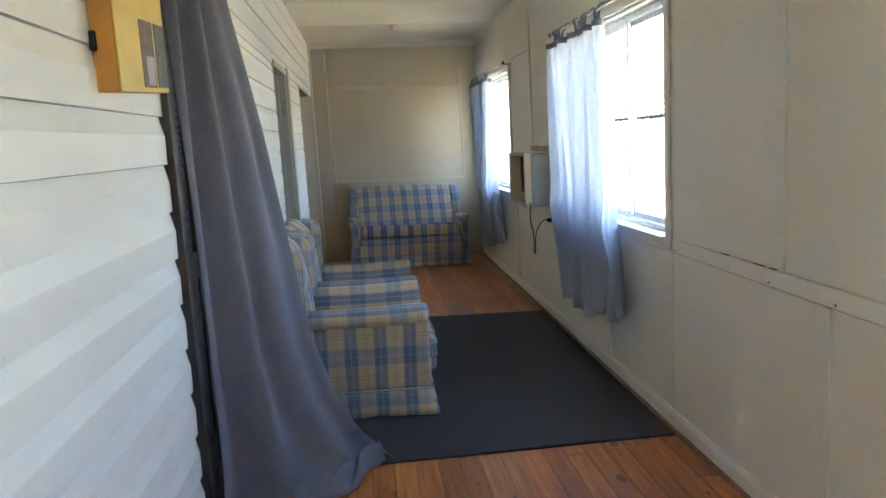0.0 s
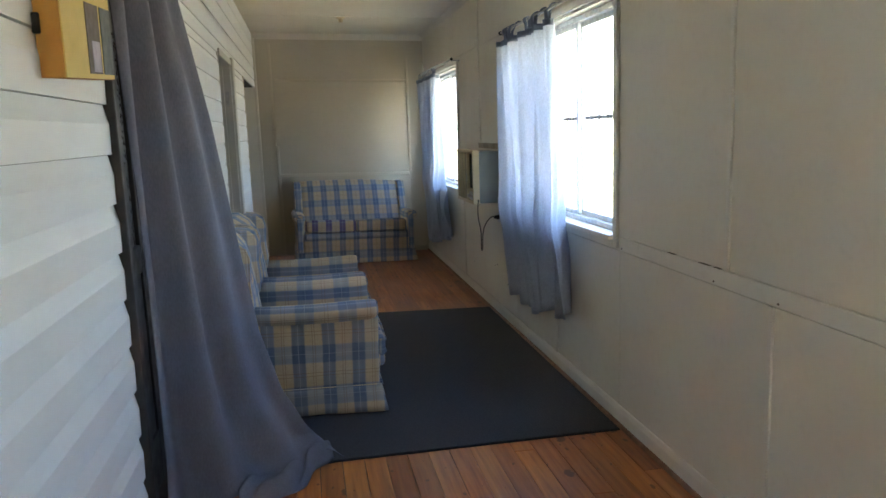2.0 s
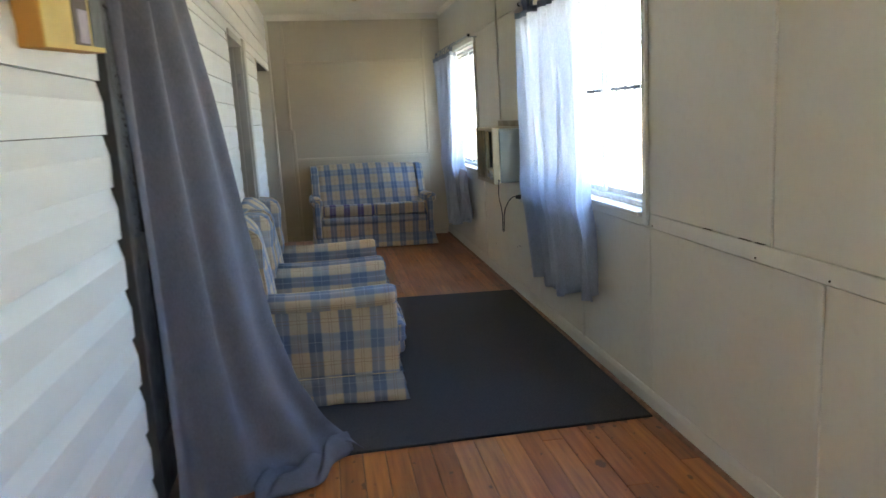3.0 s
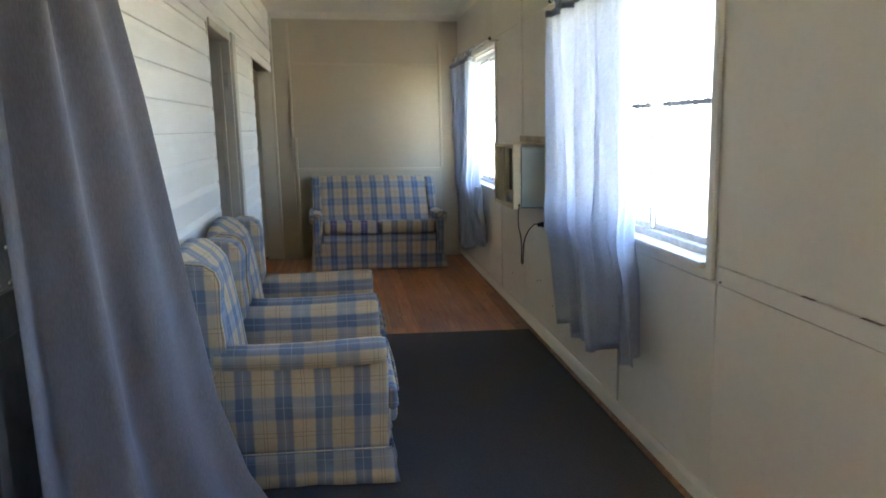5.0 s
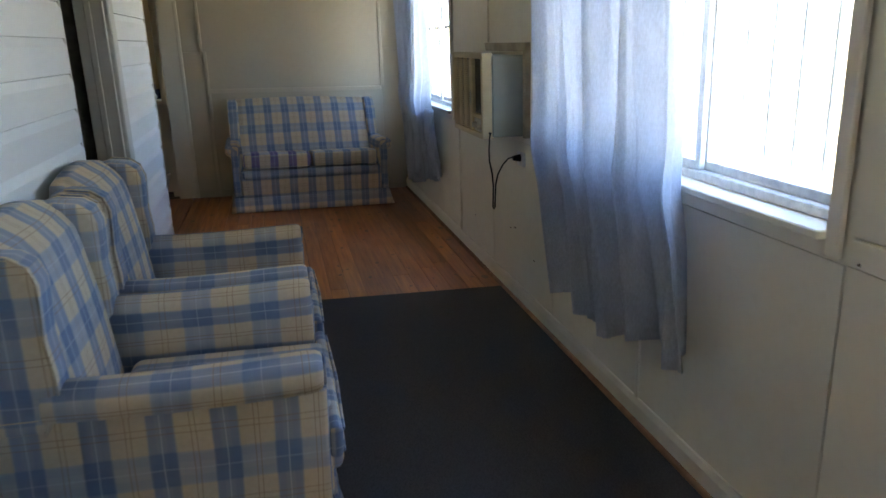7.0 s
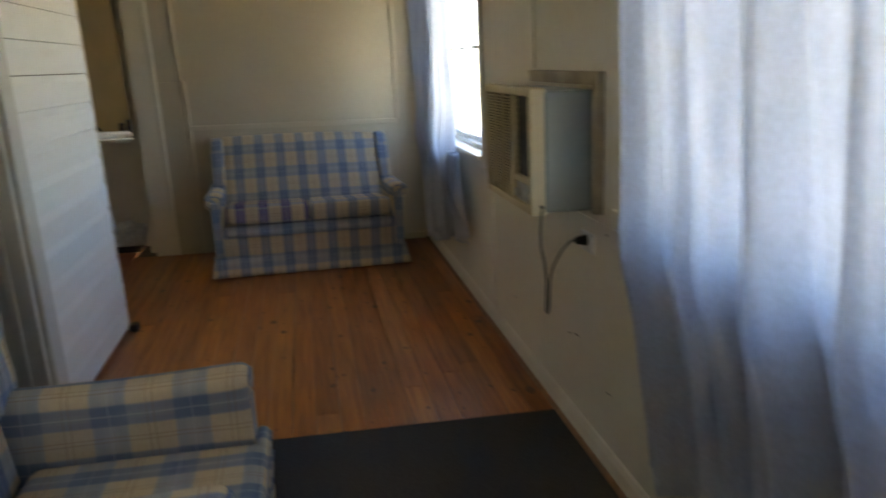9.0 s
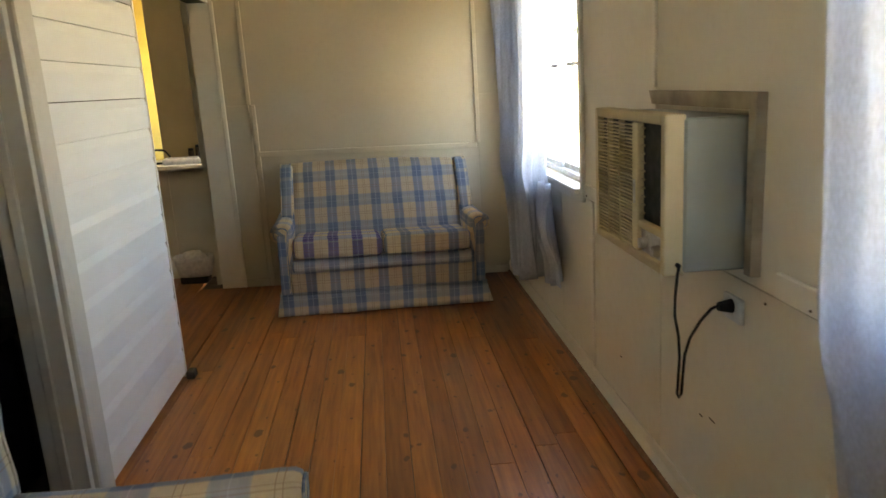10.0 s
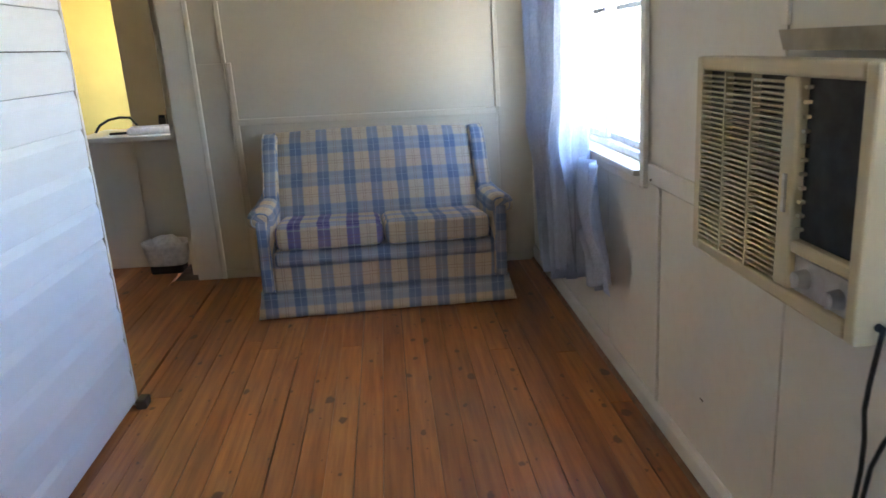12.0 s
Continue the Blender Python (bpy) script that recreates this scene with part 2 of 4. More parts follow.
# ---- building blocks ----
def box(bm, x0, x1, y0, y1, z0, z1, bevel=0.0, segments=1):
    made = bmesh.ops.create_cube(bm, size=1.0)["verts"]
    for v in made:
        v.co = Vector(((x0 + x1) / 2 + v.co.x * (x1 - x0), (y0 + y1) / 2 + v.co.y * (y1 - y0), (z0 + z1) / 2 + v.co.z * (z1 - z0)))
    if bevel:
        edges = list({e for v in made for e in v.link_edges})
        made = bmesh.ops.bevel(bm, geom=edges, offset=bevel, segments=segments, profile=0.5, affect='EDGES')["verts"]
    return made


def block(*dims, bevel=0.0, segments=1):
    bm = bmesh.new()
    box(bm, *dims, bevel=bevel, segments=segments)
    return bm


def tube(bm, points, radius, sides=8):
    """A round bar along points."""
    points = [Vector(p) for p in points]
    rings = []
    for k, p in enumerate(points):
        ahead = (points[min(k + 1, len(points) - 1)] - points[max(k - 1, 0)]).normalized()
        side = ahead.cross(Vector((0.31, 0.22, 0.92))).normalized()
        up = side.cross(ahead)
        rings.append([bm.verts.new(p + radius * (math.cos(a) * side + math.sin(a) * up)) for a in [2 * math.pi * i / sides for i in range(sides)]])
    for a, b in zip(rings, rings[1:]):
        for i in range(sides):
            bm.faces.new((a[i], a[(i + 1) % sides], b[(i + 1) % sides], b[i]))
    bm.faces.new(rings[0][::-1])
    bm.faces.new(rings[-1])


def prism(bm, outline, axis, lo, hi):
    """An outline extruded along an axis: for x it holds (y, z), for y (x, z), for z (x, y)."""
    def at(p, d):
        return {"x": (d, *p), "y": (p[0], d, p[1]), "z": (*p, d)}[axis]
    a = [bm.verts.new(at(p, lo)) for p in outline]
    b = [bm.verts.new(at(p, hi)) for p in outline]
    bm.faces.new(a)
    bm.faces.new(b[::-1])
    for i in range(len(a)):
        j = (i + 1) % len(a)
        bm.faces.new((a[j], a[i], b[i], b[j]))
    bmesh.ops.recalc_face_normals(bm, faces=bm.faces)


def sheet(bm, across, down, where):
    """A grid of faces; where(s, t) gives the place, s and t from 0 to 1."""
    rows = [[bm.verts.new(where(i / across, j / down)) for i in range(across + 1)] for j in range(down + 1)]
    for a, b in zip(rows, rows[1:]):
        for i in range(across):
            bm.faces.new((a[i], a[i + 1], b[i + 1], b[i]))


def cloth_uv(bm, turn=False):
    layer = bm.loops.layers.uv.new("cloth")
    bm.normal_update()
    for f in bm.faces:
        n = f.normal
        k = max(range(3), key=lambda i: abs(n[i]))
        for l in f.loops:
            x, y, z = l.vert.co
            u, v = ((y, z - 0.1), (x, z - 0.1), (x, y))[k]
            l[layer].uv = (v, u) if turn and k == 2 else (u, v)


LEAN = 0.0225  # the old timber house has racked a little: its uprights lean to the west


def leaned(x, z):
    return x - LEAN * (z - 0.95)


def built_in(ob):
    """Whether a thing is set in the house's own coordinates, and so leans with it."""
    while ob.parent:
        ob = ob.parent
    return ob.matrix_basis.to_3x3() == Matrix.Identity(3) and ob.location.x == 0 and ob.location.z == 0


def mesh_of(name, bm, mat, smooth=False, lean=False):
    me = bpy.data.meshes.new(name)
    if lean:
        for v in bm.verts:
            v.co.x = leaned(v.co.x, v.co.z)
    bm.to_mesh(me)
    bm.free()
    me.materials.append(mat)
    if smooth:
        me.shade_smooth()
    return me


def part(name, bm, mat, parent, label="", smooth=False):
    ob = new(name, mesh_of(name, bm, mat, smooth, built_in(parent)))
    ob.parent = parent
    return tagged(ob, label)


def thing(name, label, category, group="", at=None):
    ob = new(name)
    if at is not None:
        ob.matrix_world = at
    return tagged(ob, label, category, group)


def structure(name, bm, mat, label="", smooth=False):
    return tagged(new(name, mesh_of(name, bm, mat, smooth, name not in ("ground", "floor", "floor_kitchen"))), label, kind="structure")


def holed(lo, hi, z0, z1, holes):
    """Rectangles (a0, a1, z0, z1) that fill a wall's length but for its holes."""
    out, at = [], lo
    for a0, a1, b0, b1 in sorted(holes):
        out.append((at, a0, z0, z1))
        if b0 > z0:
            out.append((a0, a1, z0, b0))
        if b1 < z1:
            out.append((a0, a1, b1, z1))
        at = a1
    out.append((at, hi, z0, z1))
    return [r for r in out if r[1] - r[0] > 0.001]


H = 2.78
LEFT = -2.13
W0 = (-1.45, 0.0, 1.0, 2.22)
W1 = (3.985, 5.76, 1.0, 2.22)
W2 = (7.86, 9.6, 0.965, 2.22)

# ---- right wall: core, sheets, rails ----
bm = bmesh.new()
for a0, a1, b0, b1 in holed(-2.0, 10.12, 0.0, H, [W0, W1, W2]):
    box(bm, 0.008, 0.13, a0, a1, b0, b1)
wall_right = structure("wall_east", bm, CREAM, "cream painted fibro sheet wall with cover strips")
G = 0.0035


def wall_sheet(y0, y1, z0, z1):
    part("panel", block(0.0, 0.0078, y0 + G, y1 - G, z0 + G, z1 - G, bevel=0.0015), CREAM, wall_right)


RAIL = (0.932, 1.0)
for y0, y1 in ((-2.0, -0.6), (-0.6, 1.0), (1.0, 2.67), (2.67, 3.93)):
    wall_sheet(y0, y1, 0.0, RAIL[0])
for y0, y1 in ((-2.0, -1.52), (0.27, 1.6), (1.6, 2.95), (2.95, 3.93)):
    wall_sheet(y0, y1, RAIL[1], H)
for y0, y1 in ((3.93, 4.9), (4.9, 5.82), (5.82, 6.85), (6.85, 7.69), (7.69, 8.31), (8.31, 9.2), (9.2, 10.0)):
    wall_sheet(y0, y1, 0.0, 0.93)
for y0, y1 in ((5.82, 6.91), (6.91, 7.8)):
    wall_sheet(y0, y1, 0.995, 2.29)
for y0, y1 in ((-1.52, 0.27), (3.93, 5.0), (5.0, 6.91), (6.91, 8.03), (8.03, 10.0)):
    wall_sheet(y0, y1, 2.29, H)
for y0, y1 in ((-2.0, -1.51), (0.26, 3.9), (5.84, 6.06), (6.85, 7.78)):
    structure("rail_trim", block(-0.016, 0.0, y0, y1, 0.935, 1.004, bevel=0.004), TRIM, "off-white painted timber rail on the wall")
for y, z0, z1 in ((2.95, 1.0, H - 0.05), (2.67, 0.1, 0.93), (7.69, 0.1, 0.93), (6.91, 1.46, H), (4.9, 0.1, 0.9)):
    structure("cover_trim", block(-0.011, 0.0, y - 0.012, y + 0.012, z0, z1, bevel=0.002), TRIM, "thin painted cover strip over a sheet joint")
CRACK = plain("cracked_paint_gap", (0.22, 0.17, 0.12), 0.8)
NAIL = plain("rusty_nail", (0.15, 0.10, 0.065), 0.7)
for y, z in ((3.87, 0.948), (3.02, 0.95), (2.62, 0.95), (5.9, 0.95), (7.74, 0.95), (2.67, 0.88), (7.69, 0.88), (2.95, 1.96), (6.12, 0.9), (7.0, 0.955)):
    bm = bmesh.new()
    bmesh.ops.create_cone(bm, cap_ends=True, segments=10, radius1=0.004, radius2=0.003, depth=0.004, matrix=Matrix.Translation((-0.018 if 0.93 < z < 1.0 else -0.006, y, z)) @ Matrix.Rotation(radians(-90), 4, 'Y'))
    part("nail", bm, NAIL, wall_right)
for y0, y1, z in ((2.98, 3.03, 1.0066), (3.06, 3.14, 1.0062), (3.34, 3.40, 1.0062), (6.9, 7.0, 1.0062)):
    part("chip", block(-0.0163, -0.003, y0, y1, z - 0.0022, z - 0.0008), CRACK, wall_right, "dark gap where the paint has cracked")
for y, z, w in ((6.42, 0.42, 0.02), (6.5, 0.40, 0.012), (5.2, 0.62, 0.01), (7.3, 0.3, 0.012), (6.1, 0.31, 0.012)):
    part("scuff", block(-0.0006, 0.0, y - w, y + w, z - 0.003, z + 0.003), NAIL, wall_right, "small dark scuff")
bm = bmesh.new()
prism(bm, [(0.0, 0.0), (-0.016, 0.0), (-0.016, 0.075), (-0.008, 0.1), (0.0, 0.1)], "y", -2.0, 10.0)
structure("baseboard", bm, TRIM, "off-white painted skirting board")
bm = bmesh.new()
prism(bm, [(-0.016, 0.0), (-0.032, 0.0), (-0.03, 0.009), (-0.024, 0.016), (-0.016, 0.018)], "y", -2.0, 10.0)
structure("floor_trim", bm, SKIRT_WOOD, "bare pine quarter-round bead along the skirting")


def window(name, w, label):
    y0, y1, z0, z1 = w
    base = tagged(new(name), label, kind="structure")
    base.location = (0, 0, 0)
    t = 0.045
    for a0, a1, b0, b1 in ((y0 - t, y0, z0 - 0.06, z1 + t), (y1, y1 + t, z0 - 0.06, z1 + t), (y0, y1, z1, z1 + t), (y0, y1, z0 - 0.065, z0 - 0.02)):
        part("architrave", block(-0.018, 0.0, a0, a1, b0, b1, bevel=0.003), TRIM, base)
    part("window_sill", block(-0.045, 0.1, y0 - 0.005, y1 + 0.005, z0 - 0.02, z0 + 0.004, bevel=0.004), TRIM, base)
    for a0, a1, b0, b1 in ((y0, y0 + 0.02, z0, z1), (y1 - 0.02, y1, z0, z1), (y0, y1, z1 - 0.02, z1)):
        part("reveal", block(0.002, 0.125, a0, a1, b0 + 0.004, b1), TRIM, base)
    a0, a1, b0, b1 = y0 + 0.02, y1 - 0.02, z0 + 0.004, z1 - 0.02
    f = 0.03
    bm = bmesh.new()
    for d in ((a0, a0 + f, b0, b1), (a1 - f, a1, b0, b1), (a0 + f, a1 - f, b0, b0 + f), (a0 + f, a1 - f, b1 - f, b1)):
        box(bm, 0.05, 0.11, *d, bevel=0.003)
    part("window_frame", bm, ALU, base, "white aluminium sliding frame")
    lights = (0.0, 0.39, 0.61, 1.0)
    for k in range(3):
        s0 = a0 + (a1 - a0) * lights[k] + (f * 0.6 if k == 0 else -0.012)
        s1 = a0 + (a1 - a0) * lights[k + 1] + (-f * 0.6 if k == 2 else 0.012)
        x = 0.062 if k == 1 else 0.085
        bm = bmesh.new()
        for d in ((s0, s0 + 0.028, b0 + f, b1 - f), (s1 - 0.028, s1, b0 + f, b1 - f), (s0 + 0.028, s1 - 0.028, b0 + f, b0 + f + 0.03), (s0 + 0.028, s1 - 0.028, b1 - f - 0.03, b1 - f)):
            box(bm, x, x + 0.02, *d, bevel=0.002)
        sash = part("sash", bm, ALU, base)
        pane = part("pane", block(x + 0.008, x + 0.012, s0 + 0.026, s1 - 0.026, b0 + f + 0.028, b1 - f - 0.028), GLASS, sash, "clear glass")
        pane.visible_shadow = False
    return base


def grille(w):
    y0, y1, z0, z1 = w
    g = thing("security_grille", "white painted steel window bars outside the glass", "window bars", "window bars")
    for z in (z0 + 0.02, z0 + 0.62, z1 - 0.02):
        part("crossbar", block(0.165, 0.185, y0 - 0.05, y1 + 0.05, z - 0.011, z + 0.011, bevel=0.002), SILHOUETTE_BAR if z == z0 + 0.62 else BAR, g)
    n = int((y1 - y0) / 0.125)
    rod = mesh_of("bar", block(-0.006, 0.006, -0.006, 0.006, z0 - 0.02, z1 + 0.02), BAR, False, True)
    for k in range(n + 1):
        ob = new("bar", rod)
        ob.location = (0.175, y0 + (y1 - y0) * k / n, 0)
        ob.parent = g
    for y in (y0 - 0.04, y1 + 0.04):
        for z in (z0 + 0.02, z1 - 0.02):
            part("bracket", block(0.13, 0.165, y - 0.012, y + 0.012, z - 0.012, z + 0.012), BAR, g)


# First window is never in view; added and sized to light the near boards.
window("unseen_window", W0, "unseen white aluminium sliding window added to light the start of the walk")
window("window_1", W1, "white aluminium sliding window in a painted timber architrave")
window("window_2", W2, "white aluminium sliding window at the far end")
grille(W1)
grille(W2)

# ---- end wall ----
bm = bmesh.new()
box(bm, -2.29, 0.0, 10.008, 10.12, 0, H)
wall_end = structure("wall_north", bm, END_CREAM, "cream panelled end wall, toned darker against the window light")
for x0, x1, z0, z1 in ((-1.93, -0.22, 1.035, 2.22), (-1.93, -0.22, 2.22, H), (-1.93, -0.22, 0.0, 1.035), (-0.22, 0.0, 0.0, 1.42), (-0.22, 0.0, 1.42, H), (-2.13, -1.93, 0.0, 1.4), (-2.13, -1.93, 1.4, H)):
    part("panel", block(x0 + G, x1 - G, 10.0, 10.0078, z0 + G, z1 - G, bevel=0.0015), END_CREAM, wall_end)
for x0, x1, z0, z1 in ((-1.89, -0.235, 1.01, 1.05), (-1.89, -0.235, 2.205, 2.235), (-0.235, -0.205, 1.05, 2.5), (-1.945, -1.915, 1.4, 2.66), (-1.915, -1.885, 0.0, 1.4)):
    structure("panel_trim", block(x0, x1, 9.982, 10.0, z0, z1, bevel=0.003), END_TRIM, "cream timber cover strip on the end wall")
structure("corner_trim", block(-2.29, -2.13, 9.982, 10.008, 0.0, H, bevel=0.004), TRIM, "wide off-white corner board at the kitchen opening")
structure("corner_bead_trim", block(-2.135, -2.1, 9.975, 9.999, 0.0, H, bevel=0.008, segments=2), TRIM, "rounded off-white corner bead")
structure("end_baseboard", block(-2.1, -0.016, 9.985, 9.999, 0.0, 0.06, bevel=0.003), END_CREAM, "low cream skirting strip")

# ---- ceiling ----
bm = bmesh.new()
box(bm, -6.2, 0.13, -2.12, 10.12, H + 0.03, H + 0.15)
box(bm, -6.2, -2.24, 10.12, 13.12, H + 0.03, H + 0.15)
for y0, y1 in ((-2.0, 1.2), (1.2, 3.6), (3.6, 6.0), (6.0, 7.26), (7.26, 8.56), (8.56, 10.0)):
    box(bm, -2.2, 0.0, y0 + 0.002, y1 - 0.002, H, H + 0.03, bevel=0.002)
for y in (3.6, 6.0, 7.26, 8.56):
    box(bm, -2.2, 0.0, y - 0.012, y + 0.012, H - 0.005, H, bevel=0.002)
prism(bm, [(9.93, H), (9.95, H - 0.03), (9.985, H - 0.06), (10.0, H - 0.065), (10.0, H)], "x", -2.13, 0.0)
prism(bm, [(-0.045, H), (-0.03, H - 0.02), (0.0, H - 0.045), (0.0, H)], "y", -2.0, 9.93)
structure("ceiling", bm, CEIL, "off-white painted sheet ceiling with cover strips")
rose = thing("ceiling_light", "small off-white batten lamp holder without a globe on the ceiling", "light", at=pose(leaned(-1.1, H), 8.62, H))
bm = bmesh.new()
bmesh.ops.create_cone(bm, cap_ends=True, segments=24, radius1=0.045, radius2=0.05, depth=0.014, matrix=Matrix.Translation((0, 0, -0.007)))
part("base", bm, IVORY, rose, smooth=False)
bm = bmesh.new()
bmesh.ops.create_cone(bm, cap_ends=True, segments=24, radius1=0.022, radius2=0.028, depth=0.04, matrix=Matrix.Translation((0, 0, -0.034)))
part("lamp_holder", bm, IVORY, rose)

# ---- left wall of weatherboards ----
def board_profile(pitch, chamfer=True):
    if not chamfer:
        return [(0.0, 0.0), (0.020, 0.0), (0.020, pitch * 0.74), (0.018, pitch * 0.80), (0.011, pitch * 0.982), (0.0, pitch * 0.982)]
    return [(0.0, 0.0), (0.020, 0.0), (0.020, pitch * 0.60), (0.017, pitch * 0.66), (0.004, pitch * 0.984), (0.0, pitch * 0.984)]


def boards(wall, face, y0, y1, z0, z1, pitch, offset, chamfer=False):
    """Chamfered boards, each its own piece, from z0 to z1."""
    made = {}
    k = math.floor((z0 - offset) / pitch)
    while offset + k * pitch < z1 - 0.01:
        b0 = offset + k * pitch
        cut0, cut1 = max(z0, b0) - b0, min(z1, b0 + pitch) - b0
        key = (round(cut0, 3), round(cut1, 3))
        if cut1 - cut0 > 0.02:
            if key not in made:
                out = [(x, z) for x, z in board_profile(pitch, chamfer) if cut0 < z < cut1]
                full = cut0 <= 0 and cut1 >= pitch * 0.98
                if full:
                    out = board_profile(pitch, chamfer)
                else:
                    out = [(0.0, cut0), (0.018, cut0)] + [p for p in board_profile(pitch, chamfer)[2:5] if cut0 < p[1] < cut1] + [(0.008, cut1), (0.0, cut1)]
                bm = bmesh.new()
                prism(bm, [(x - 0.02, z) for x, z in out], "y", y0, y1)
                made[key] = mesh_of("board", bm, BOARD)
            ob = new("board", made[key])
            ob.location = (leaned(face, b0) + random.uniform(-0.0015, 0.0015), 0, b0)
            ob.rotation_euler = (random.uniform(-0.00012, 0.00012), 0, 0)
            ob.parent = wall
        k += 1


# Wall core coloured dark, so shade in the board gaps is built into it.
GAP = plain("dark_gap_backing", (0.13, 0.115, 0.09), 0.8)


def left_wall(name, face, runs, label):
    bm = bmesh.new()
    for y0, y1, z0, z1 in runs:
        box(bm, face - 0.15, face - 0.021, y0, y1, z0, z1)
    return structure(name, bm, GAP, label)


A_FACE = -2.185
DOOR_A = (3.055, 3.96, 0.0, 2.13)
DOOR_1 = (6.03, 6.88, 0.0, 2.13)
OPEN_2 = (8.2, 10.0, 0.0, 2.13)
wall_a = left_wall("wall_west_1", A_FACE, [(-2.0, 3.055, 0, H)], "white painted weatherboard wall beside the curtained doorway")
wall_b = left_wall("wall_west_2", LEFT, holed(3.055, 10.0, 0.0, H, [DOOR_A, DOOR_1, OPEN_2]), "white painted weatherboard wall with door openings")

# ---- floor: boards laid later ----
structure("floor", block(-6.2, 0.03, -2.0, 10.12, -0.08, -0.022), BROWN, "polished cypress floorboards")
structure("floor_kitchen", block(-6.2, -2.24, 10.12, 13.0, -0.08, -0.022), BROWN, "dark floor under the kitchen boards")

# ---- closing walls ----
bm = bmesh.new()
box(bm, -2.33, 0.13, -2.12, -2.0, 0.0, H)
structure("wall_south", bm, CREAM, "cream wall")
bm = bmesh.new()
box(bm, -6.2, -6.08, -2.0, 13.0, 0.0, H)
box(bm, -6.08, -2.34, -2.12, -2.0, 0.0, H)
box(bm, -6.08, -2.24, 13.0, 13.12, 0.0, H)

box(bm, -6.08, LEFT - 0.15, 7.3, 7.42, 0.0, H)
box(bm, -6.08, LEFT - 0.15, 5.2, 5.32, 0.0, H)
structure("wall_west_outer", bm, ROOM, "plaster walls of the rooms behind, coloured dark to look unlit")
bm = bmesh.new()
# The second opening is unseen, added to hold the kitchen lamp.
for a0, a1, b0, b1 in holed(10.12, 13.0, 0.0, H, [(10.24, 10.40, 1.04, 2.1), (11.35, 12.35, 1.0, 2.1)]):
    box(bm, -2.36, -2.24, a0, a1, b0, b1)
structure("wall_kitchen_3", bm, TRIM, "off-white kitchen wall with a bright window")

# ---- outside ----
bm = bmesh.new()
box(bm, -900, 900, -900, 900, -0.9, -0.6)
ground_mat, nt, b = material("dry_grass_ground")
gp = place(nt)
gn = noisy(nt, gp, 1.2, 8.0)
gc = ramp(nt, gn, (0.3, (0.30, 0.22, 0.13)), (0.5, (0.42, 0.34, 0.21)), (0.68, (0.36, 0.34, 0.17)))
nt.links.new(gc, b.inputs["Base Color"])
b.inputs["Roughness"].default_value = 0.95
bumped(nt, b, noisy(nt, gp, 18.0, 6.0), 0.6, 0.05)
structure("ground", bm, ground_mat, "dry pale grass and bare earth outside")

LEAF, nt, b = material("eucalypt_leaf")
info = nt.nodes.new("ShaderNodeNewGeometry")
nt.links.new(ramp(nt, info.outputs["Random Per Island"], (0.0, (0.05, 0.085, 0.03)), (1.0, (0.12, 0.16, 0.07))), b.inputs["Base Color"])
b.inputs["Roughness"].default_value = 0.6
BARK = plain("grey_bark", (0.22, 0.18, 0.14), 0.9, 0.0, 0.4, 8.0)


def tree(at, tall, spread):
    t = thing("tree", "green gum tree beyond the window", "tree", "garden trees", at)
    bm = bmesh.new()
    tube(bm, [(0, 0, 0), (0.1, 0.05, tall * 0.25), (0.0, 0.1, tall * 0.5), (0.15, 0.0, tall * 0.75)], 0.14, 9)
    tips = []
    for k in range(9):
        a, z = k * 2.4, tall * (0.35 + 0.05 * k)
        tip = Vector((math.cos(a) * spread * random.uniform(0.5, 0.95), math.sin(a) * spread * random.uniform(0.5, 0.95), z + tall * random.uniform(0.05, 0.25)))
        tube(bm, [(0.05, 0.05, z - 0.3), tip * 0.5 + Vector((0, 0, z * 0.5)), tip], 0.045, 6)
        tips.append(tip)
    part("trunk", bm, BARK, t, smooth=True)
    bm = bmesh.new()
    for tip in tips:
        for _ in range(190):
            c = tip + Vector([random.gauss(0, 0.42) for _ in range(3)])
            turn = Euler([random.uniform(0, 6.28) for _ in range(3)]).to_matrix()
            size = random.uniform(0.06, 0.14)
            bm.faces.new([bm.verts.new(c + turn @ Vector(p) * size) for p in ((-1, 0, 0), (0, -0.35, 0.08), (1, 0, 0), (0, 0.35, 0.08))])
    part("crown", bm, LEAF, t)


tree(pose(6.6, 27.5, -0.6), 6.5, 2.3)
tree(pose(13.0, 31.0, -0.6), 7.5, 2.8)

